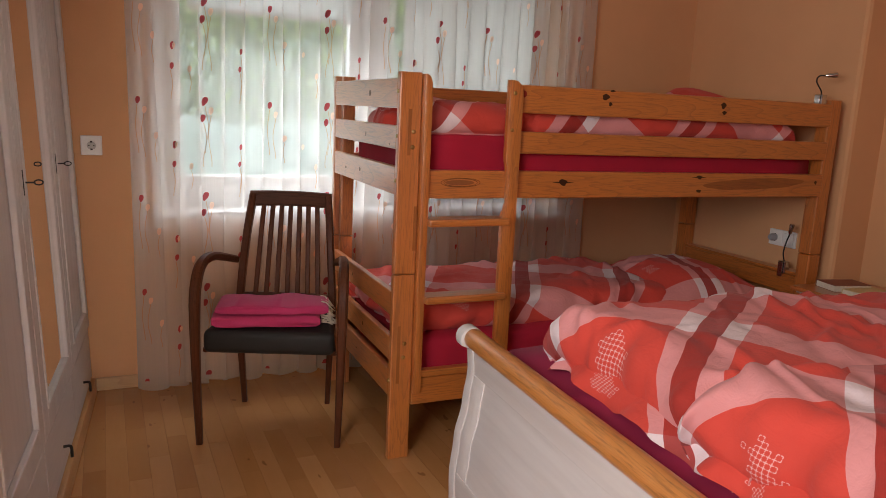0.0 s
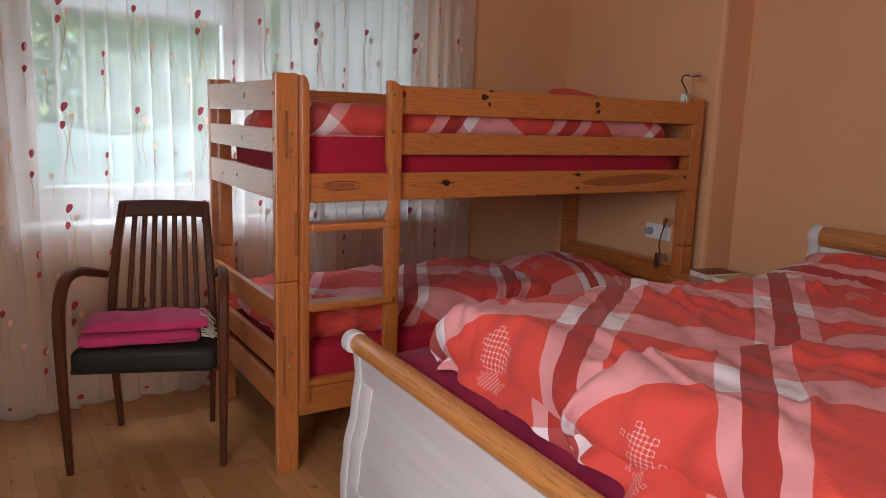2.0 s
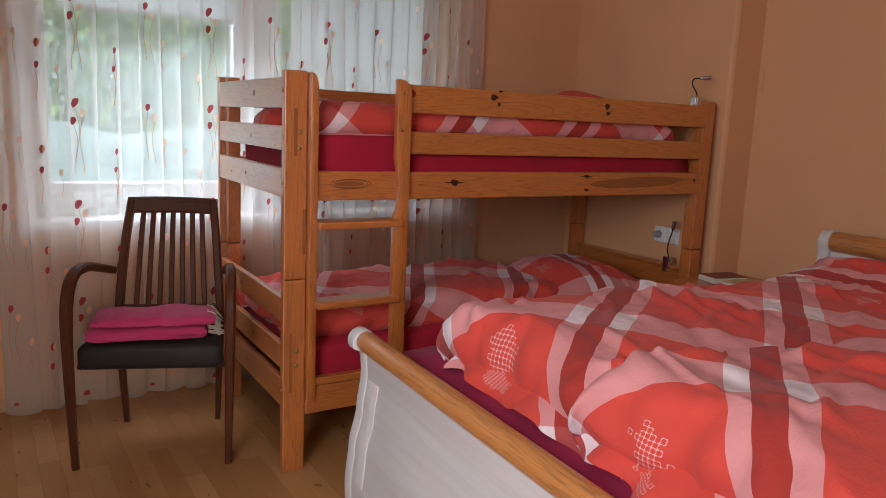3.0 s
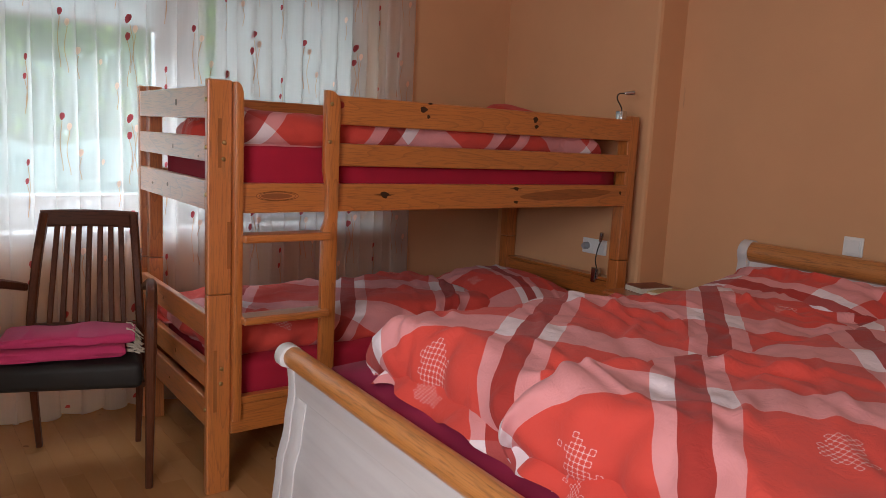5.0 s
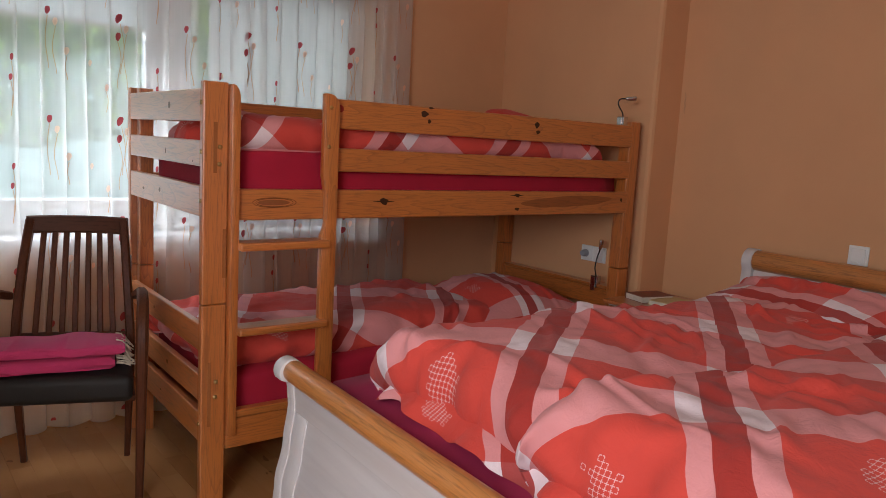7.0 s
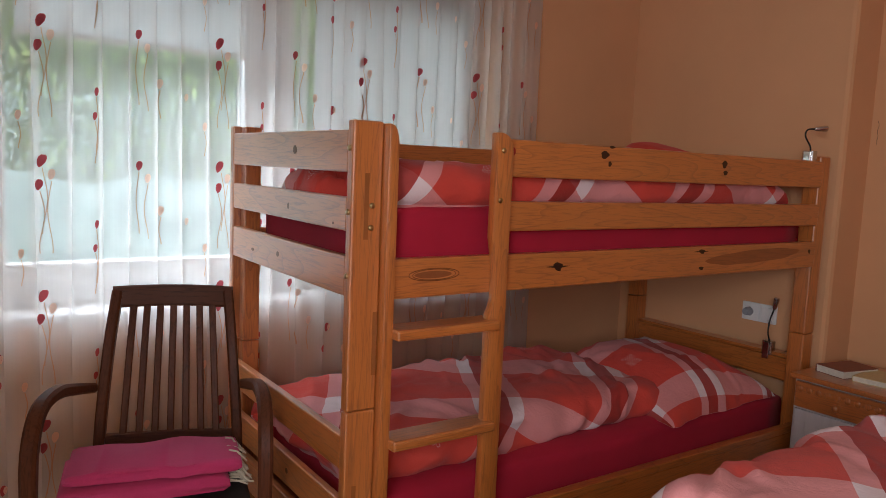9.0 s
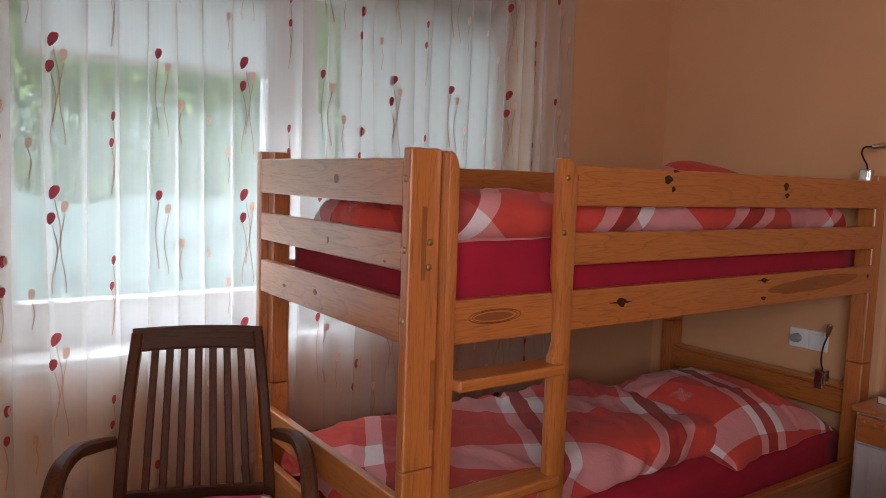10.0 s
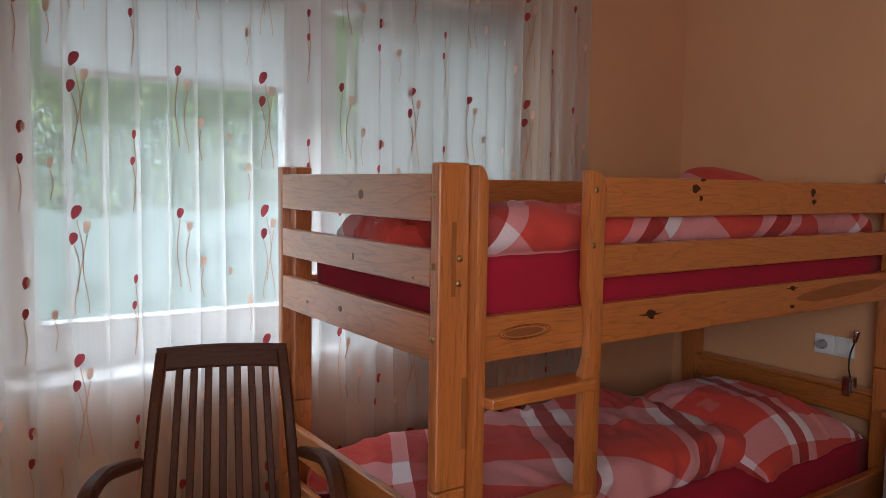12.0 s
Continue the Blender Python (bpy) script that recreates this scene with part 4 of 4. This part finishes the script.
for v in seat.verts:
    v.co.x *= 1 - 0.20 * max(0, v.co.y) / 0.425
    v.co.z += 0.010 * (1 - (v.co.x / 0.25) ** 2) if v.co.z > 0.42 else 0
part("seat", seat, leather, chair, "black leather seat cushion", 50)
part("apron", box(-0.178, 0.178, 0.40, 0.42, 0.345, 0.379, 0.003), walnut_x, chair)
for sx in (-1, 1):
    part("side_apron", sweep([(sx * 0.240, 0.02, 0.372), (sx * 0.186, 0.40, 0.372)], oblong(0.02, 0.02, 0.003)), walnut_x, chair)

# folded blanket on the seat
def folded(m, lx, ly, h, seed, name, parent):
    bm = bmesh.new()
    n = 26
    prof = [(-ly / 2 + (0.5 * h) * (1 - math.cos(a)) * 0.0 - 0.5 * h * math.sin(a) * 0.9, h / 2 - h / 2 * math.cos(a)) for a in [math.pi * k / 8 for k in range(9)]]
    outline = prof + [(ly / 2 - 0.02, h), (ly / 2, h * 0.75), (ly / 2, h * 0.2), (ly / 2 - 0.01, 0)]
    rings = []
    for i in range(n + 1):
        x = -lx / 2 + lx * i / n
        e = min(1.0, (0.5 - abs(i / n - 0.5)) * 14 + 0.55)
        rings.append([bm.verts.new((x, y * (0.97 + 0.03 * e) + 0.012 * noise.noise(Vector((x * 9, k * 0.7, seed))), max(0.0, h * 0.5 + (z - h * 0.5) * e + (0.013 * noise.noise(Vector((x * 8, y * 10, seed))) if z > h * 0.3 else 0)))) for k, (y, z) in enumerate(outline)])
    m2 = len(outline)
    for a, b in zip(rings, rings[1:]):
        for k in range(m2):
            bm.faces.new((a[k], b[k], b[(k + 1) % m2], a[(k + 1) % m2]))
    bm.faces.new(rings[0])
    bm.faces.new(rings[-1][::-1])
    bmesh.ops.recalc_face_normals(bm, faces=bm.faces[:])
    ob = part(name, bm, pink_wool, parent, "", 60)
    ob.matrix_local = m
    return ob


blanket = thing("blanket", CH @ pose(-0.012, 0.155, 0.466, 0, 0, 8), "folded pink wool blanket with cream fringe on the seat", "blanket")
folded(pose(-0.02, 0, 0), 0.40, 0.25, 0.040, 1.0, "lower_fold", blanket)
folded(pose(0.005, -0.004, 0.041, -2, 0, -2), 0.42, 0.21, 0.034, 4.0, "upper_fold", blanket)
fb = bmesh.new()
for i in range(46):
    y = -0.10 + 0.20 * random.random()
    z = random.choice((0.014, 0.035, 0.055, 0.075)) + random.uniform(-0.01, 0.01)
    l = random.uniform(0.030, 0.055)
    sweep([(0.185, y, z), (0.185 + l * 0.5, y + random.uniform(-0.008, 0.008), z - 0.004), (0.19 + l, y - random.uniform(0, 0.02), max(0.004, z - random.uniform(0.02, 0.05)))], ring(0.0026, 4), fb)
part("fringe", fb, fringe_wool, blanket, "cream twisted fringe")

# ---------- double bed ----------
BED = pose(0.955, 1.885, 0, 0, 0, -3.7)
bed = thing("double_bed", BED, "white-glazed sleigh bed with pine top rails", "bed")
BW = 1.86


def curve_x(t):
    """How far a bed end's outer face stands in at height t (0 floor, 1 scroll)."""
    pts = ((0.0, 0.012), (0.15, 0.004), (0.32, 0.000), (0.50, 0.010), (0.68, 0.032), (0.84, 0.044), (0.93, 0.040), (1.0, 0.024))
    for (a, xa), (b, xb) in zip(pts, pts[1:]):
        if t <= b:
            k = (t - a) / (b - a)
            k = k * k * (3 - 2 * k)
            return xa + (xb - xa) * k
    return pts[-1][1]


def s_slab(x, h, flip, y0, y1, z0, z1, off, thick, bevel=0.0015):
    zs = [z0 + (z1 - z0) * i / 16 for i in range(17)]
    lo = [(x + flip * (curve_x(z / h) + off), z) for z in zs]
    hi = [(x + flip * (curve_x(z / h) + off + thick), z) for z in reversed(zs)]
    return extrude_outline(lo + hi, 1, y0, y1, bevel)


def bed_end(x, h, flip, r, zb):
    cx, cz = x + flip * r, h
    for y0, y1 in ((-0.045, 0.0), (-BW, -BW + 0.045)):
        zs = [(h - r * 0.85) * i / 26 for i in range(27)]
        thick = [0.055 + 0.060 * math.exp(-((z / h - 0.30) / 0.24) ** 2) for z in zs]
        o = [(x + flip * curve_x(z / h), z) for z in zs]
        o += [(cx + flip * r * math.cos(a), cz + r * math.sin(a)) for a in [math.radians(212 - 244 * k / 18) for k in range(19)]]
        o += [(x + flip * (curve_x(z / h) + w), z) for z, w in list(zip(zs, thick))[::-1]]
        part("end_post", extrude_outline(o, 1, y0, y1, 0.002), limed_z, bed, "white-glazed scrolled post", 40)
    part("top_rail", sweep([(cx + flip * 0.004, -0.046, cz + 0.003), (cx + flip * 0.004, -BW + 0.046, cz + 0.003)], ring(r * 0.84, 24)), bed_pine, bed, "rounded oiled pine rail", 40)
    zt = h - r * 0.7
    part("panel", s_slab(x, h, flip, -BW + 0.10, -0.10, zb + 0.06, zt - 0.06, 0.0065, 0.012), limed_y, bed, "", 30)
    for n, y0, y1, z0, z1 in (("top_frame", -BW + 0.046, -0.046, zt - 0.085, zt), ("bottom_frame", -BW + 0.046, -0.046, zb, zb + 0.085), ("side_frame", -0.120, -0.046, zb + 0.086, zt - 0.086), ("side_frame", -BW + 0.046, -BW + 0.120, zb + 0.086, zt - 0.086), ("middle_frame", -BW / 2 - 0.04, -BW / 2 + 0.04, zb + 0.086, zt - 0.086)):
        part(n, s_slab(x, h, flip, y0, y1, z0, z1, 0.003, 0.034), limed_z if "side" in n else limed_y, bed, "", 30)


bed_end(-0.036, 0.642, 1, 0.036, 0.14)
bed_end(2.165, 0.850, -1, 0.052, 0.14)
for y0, y1 in ((-0.045, -0.012), (-BW + 0.012, -BW + 0.045)):
    part("side_board", box(0.07, 2.09, y0, y1, 0.20, 0.42, 0.005), limed_y, bed)
mattress("mattress", BED @ pose(0.085, -BW + 0.06, 0.40), 2.0, BW - 0.12, 0.235, plum, "mattress in a plum fitted sheet on the double bed", 0.05)
part("slat_base", box(0.07, 2.09, -BW + 0.05, -0.05, 0.36, 0.398), pine_y, bed)


def crest(s, t):
    return 0.05 * math.exp(-((t - 0.60) / 0.22) ** 2) * (0.6 + 0.4 * math.sin(s * 4 + 1))


far_duvet = quilt("duvet", BED @ pose(0.165, -0.98, 0.623), 1.70, 0.775, 0.138, 51, "rumpled coral plaid duvet on the double bed", 230, 130, 14.0, (0.221, -0.144), folds=80, fold_h=0.012, ragged=0.045, skew=crest)
near_duvet = quilt("duvet", BED @ pose(0.125, -1.80, 0.623, 0, 0, -2), 1.70, 1.00, 0.185, 49, "puffed coral plaid duvet beside another duvet", 230, 140, 21.0, (-0.064, -0.088), folds=96, fold_h=0.014, ragged=0.05)
lump("pillow", BED @ pose(1.52, -0.90, 0.64, 0, -4, 4), 0.58, 0.78, 0.175, 10, "coral plaid pillow against the headboard", "pillow", 60, 60, 31.0, 0.010, 3.2, start=(0.1, 0.3), group="plaid bedding")
lump("pillow", BED @ pose(1.54, -1.74, 0.64, 0, -4, -3), 0.56, 0.78, 0.165, 10, "coral plaid pillow against the headboard", "pillow", 60, 60, 37.0, 0.010, 3.2, start=(0.3, 0.0), group="plaid bedding")


def hem(duvet, ly, h, turn, start, seed):
    """The ruffled foot edge of a quilt, hanging onto the mattress."""
    ca, sa = math.cos(radians(turn)), math.sin(radians(turn))

    def f(s, t):
        y = 0.03 + (ly - 0.06) * s
        ruf = 0.016 * math.sin(y * 34 + seed + 2.2 * math.sin(y * 9)) + 0.012 * noise.noise(Vector((y * 14, t * 2, seed)))
        lift = 0.018 * (1 + math.sin(y * 21 + seed * 2)) * t
        fade = min(1.0, 9 * s, 9 * (1 - s)) ** 0.5
        return (0.040 - 0.085 * fade * t ** 0.8 + ruf * t * fade, y + 0.010 * math.sin(y * 40 + seed) * t, fade * (h * (0.86 - 0.84 * t) + lift * (1 - 0.3 * t)))

    def uvf(s, t):
        x, y = 0.05 - 0.16 * t + start[0], ly * s + start[1]
        return (x * ca - y * sa, x * sa + y * ca)
    part("hem", sheet(120, 14, f, uvf), plaid, duvet, "ruffled hem", True)


hem(far_duvet, 0.775, 0.085, 51, (0.221, -0.144), 1.0)
hem(near_duvet, 0.99, 0.09, 49, (-0.064, -0.088), 4.0)

# ---------- bedside cabinet ----------
NS = pose(2.84, 2.315, 0, 0, 0, -1.5)
ns = thing("bedside_cabinet", NS, "small white bedside cabinet with carved pine drawer", "cabinet")
W, D = 0.36, 0.42
part("top", box(-0.012, D, -W - 0.012, 0.008, 0.565, 0.585, 0.005), pine_x, ns, "oiled pine top")
part("body", box(0.02, D - 0.01, -W, -0.002, 0.04, 0.564, 0.003), limed_z, ns)
dr = part("drawer", box(0.0, 0.02, -W + 0.012, -0.014, 0.455, 0.555, 0.003), pine_y, ns, "carved pine drawer front")
for i in range(9):
    y = -0.035 - i * (W - 0.07) / 8
    part("carving", disc((0.0, y, 0.528), (-1, 0, 0), 0.013, 0.005, 10, 1), pine_z, dr, "", True)
part("knob", disc((0.0, -W / 2, 0.492), (-1, 0, 0), 0.014, 0.022, 12, 1), pine_z, dr, "", True)
door = part("door", box(0.006, 0.02, -W + 0.012, -0.014, 0.06, 0.445, 0.003), limed_z, ns)
for i in range(6):
    y = -0.06 - i * (W - 0.12) / 5
    part("groove", box(0.004, 0.0062, y - 0.002, y + 0.002, 0.11, 0.40), limed_z, door)
part("plinth", box(0.03, D - 0.02, -W + 0.01, -0.012, 0.0, 0.041), limed_y, ns)


def book(m, lx, ly, h, cover, label):
    b = thing("book", m, label, "book", "books on the bedside cabinet")
    part("pages", box(0.003, lx - 0.003, 0.003, ly - 0.002, 0.002, h - 0.002), paper, b)
    part("cover", box(0, lx, 0, ly, h - 0.002, h, 0.0008), cover, b)
    part("back_cover", box(0, lx, 0, ly, 0, 0.002, 0.0008), cover, b)
    part("spine", box(0, lx, ly - 0.002, ly, 0.002, h - 0.002), cover, b)
    return b


book(NS @ pose(0.075, -0.155, 0.585, 0, 0, -12), 0.19, 0.125, 0.030, book_red, "closed book with a brown cover")
book(NS @ pose(0.10, -0.30, 0.585, 0, 0, 6), 0.18, 0.12, 0.022, book_pale, "closed book with a pale yellow cover")

# ---------- wardrobe ----------
WR = pose(-0.098, 3.40, 0, 0, -2.2, -4.57)
wr = thing("wardrobe", WR, "white-glazed wardrobe with a mirror door and drawers", "wardrobe")
part("carcass", box(-0.58, -0.022, -2.25, -0.02, 0.06, 2.08, 0.004), limed_z, wr)
part("plinth", box(-0.57, 0.014, -2.27, 0.0, 0.0, 0.075, 0.006), skirt_wood_y, wr, "pine base moulding")
part("cornice", box(-0.60, 0.02, -2.28, 0.0, 2.08, 2.14, 0.012), limed_y, wr)
for y0, y1, glassy in ((-0.56, -0.005, False), (-1.17, -0.57, True), (-1.76, -1.18, False), (-2.22, -1.77, False)):
    ym = (y0 + y1) / 2
    dr = part("drawer", box(-0.020, 0.0, y0, y1, 0.085, 0.300, 0.004), limed_y, wr)
    part("drawer_key", sweep(smoothpath([(0.0, ym, 0.160), (0.018, ym, 0.160), (0.023, ym, 0.153), (0.023, ym, 0.120)], 4), ring(0.005, 6), up=(0, 1, 0)), black_iron, dr, "black iron key", True)
    d = part("door", box(-0.020, -0.008, y0, y1, 0.315, 2.06), limed_z, wr)
    s = 0.072
    for n, (a, b, z0, z1) in {"stile": (y0, y0 + s, 0.315, 2.06), "stile ": (y1 - s, y1, 0.315, 2.06), "rail": (y0 + s, y1 - s, 0.315, 0.385), "rail ": (y0 + s, y1 - s, 1.97, 2.06)}.items():
        part(n.strip(), box(-0.0075, 0.006, a, b, z0, z1, 0.003), limed_z, d)
    for a, b, z0, z1 in ((y0 + s, y0 + s + 0.012, 0.385, 1.97), (y1 - s - 0.012, y1 - s, 0.385, 1.97), (y0 + s + 0.012, y1 - s - 0.012, 0.385, 0.397)):
        part("bead", box(-0.0076, 0.010, a, b, z0, z1, 0.004), limed_z, d)
    if glassy:
        part("mirror", box(-0.0076, -0.003, y0 + s + 0.012, y1 - s - 0.012, 0.397, 1.97), mirror, d, "tall mirror pane")
    k = part("keyhole_plate", box(0.006, 0.0075, y0 + 0.046, y0 + 0.054, 1.02, 1.09, 0.0004), black_iron, d, "black iron keyhole plate")
    bow = smoothpath([(0.012 + 0.0, y0 + 0.05, 1.055), (0.036, y0 + 0.05, 1.055)], 4)
    part("key_shaft", sweep(bow, ring(0.0024, 6), up=(0, 1, 0)), black_iron, d)
    part("key_bow", sweep([(0.044 + 0.011 * math.cos(a), y0 + 0.05, 1.055 + 0.007 * math.sin(a)) for a in [i * math.tau / 16 for i in range(17)]], ring(0.0022, 5), up=(0, 1, 0)), black_iron, d)

# ---------- outside ----------
structure("ground", box(-400, 400, -400, 900, -0.35, -0.3), gravel, "pale gravel yard beyond the window")
hb = bmesh.new()
for i in range(17000):
    x, z = random.uniform(-16, 34), random.uniform(-0.3, 10.0)
    y = 24 + random.uniform(0, 2.6) + 1.2 * noise.noise(Vector((x * 0.5, z * 0.5, 0)))
    s = random.uniform(0.10, 0.24)
    r = Euler((random.uniform(0, 3), random.uniform(0, 3), random.uniform(0, 3))).to_matrix()
    vs = [hb.verts.new(Vector((x, y, z)) + r @ Vector(c)) for c in ((-s, 0, 0), (0, -s * 0.5, 0), (s, 0, 0), (0, s * 0.5, 0))]
    hb.faces.new(vs)
tagged(part("hedge", hb, leaf_green), "dense tall green hedge beyond the yard", "hedge", kind="stuff")
# leaf mass added for the pale haze, thinning upwards like its soft edge
sb = bmesh.new()
for i in range(32000):
    x, u = random.uniform(-6, 13), random.random()
    z = -0.3 + (2.45 + 0.5 * noise.noise(Vector((x * 0.9, 3.1, 0)))) * u ** 1.25
    y = 9.5 + random.uniform(0, 1.2) + 0.4 * noise.noise(Vector((x, z, 2)))
    s = random.uniform(0.018, 0.036)
    r = Euler((random.uniform(0, 3), random.uniform(0, 3), random.uniform(0, 3))).to_matrix()
    sb.faces.new([sb.verts.new(Vector((x, y, z)) + r @ Vector(c)) for c in ((-s, 0, 0), (0, -s * 0.5, 0), (s, 0, 0), (0, s * 0.5, 0))])
# backing sheet in the same haze colour, so gaps between leaves stay pale
prev = None
for i in range(96):
    x = -6 + i * 0.2
    top = 1.05 + 0.30 * noise.noise(Vector((x * 0.9, 3.1, 0)))
    col = [sb.verts.new((x, 10.3 + 0.2 * noise.noise(Vector((x * 2, j * 0.4, 5))), -0.3 + (top + 0.3) * j / 8)) for j in range(9)]
    if prev:
        for j in range(8):
            sb.faces.new((prev[j], col[j], col[j + 1], prev[j + 1]))
    prev = col
tagged(part("shrub", sb, haze_leaf), "low pale leaf mass standing in for bright haze outside the window", "shrub", kind="stuff")
structure("backdrop", box(-60, 80, 28.5, 28.7, -0.3, 9.0), woods, "dark green woods behind the hedge")

# ---------- parquet strips ----------
SW, SL = 0.072, 0.43
strip = bmesh.new()
box(-SW / 2 + 0.0002, SW / 2 - 0.0002, -SL / 2 + 0.0002, SL / 2 - 0.0002, -0.0078, 0.0, 0.0004, 1, bm=strip)
strip_mesh = bpy.data.meshes.new("plank")
strip.to_mesh(strip_mesh)
strip.free()
strip_mesh.materials.append(parquet)
rest = bmesh.new()
rest_spots = []
nx0 = int((ROOM_R - ROOM_L) / SW) + 1
for i in range(nx0):
    x = ROOM_L + SW * (i + 0.5)
    off = (i * 0.37) % 1 * SL
    for j in range(-1, 14):
        y = ROOM_B + SL * (j + 0.5) + off
        y0, y1 = max(y - SL / 2, ROOM_B), min(y + SL / 2, ROOM_F)
        if y1 - y0 < 0.01:
            continue
        if -0.25 < x < 1.05 and y > 1.2:
            ob = new("plank", strip_mesh)
            ob.location, ob.scale.y, ob.parent = (x, (y0 + y1) / 2, 0), (y1 - y0) / SL, floor
        else:
            rest_spots.append((x, (y0 + y1) / 2, (y1 - y0) / 2))
verts, faces = [], []
for x, y, half in rest_spots:
    b = len(verts)
    a, c = SW / 2 - 0.0004, half - 0.0005
    verts += [(x - a, y - c, 0), (x + a, y - c, 0), (x + a, y + c, 0), (x - a, y + c, 0), (x - a, y - c, -0.007), (x + a, y - c, -0.007), (x + a, y + c, -0.007), (x - a, y + c, -0.007)]
    faces += [(b, b + 1, b + 2, b + 3), (b, b + 4, b + 5, b + 1), (b + 1, b + 5, b + 6, b + 2), (b + 2, b + 6, b + 7, b + 3), (b + 3, b + 7, b + 4, b)]
me = bpy.data.meshes.new("planks")
me.from_pydata(verts, [], faces)
me.materials.append(parquet)
far = new("planks", me)
far.parent = floor
tagged(far, kind="stuff")
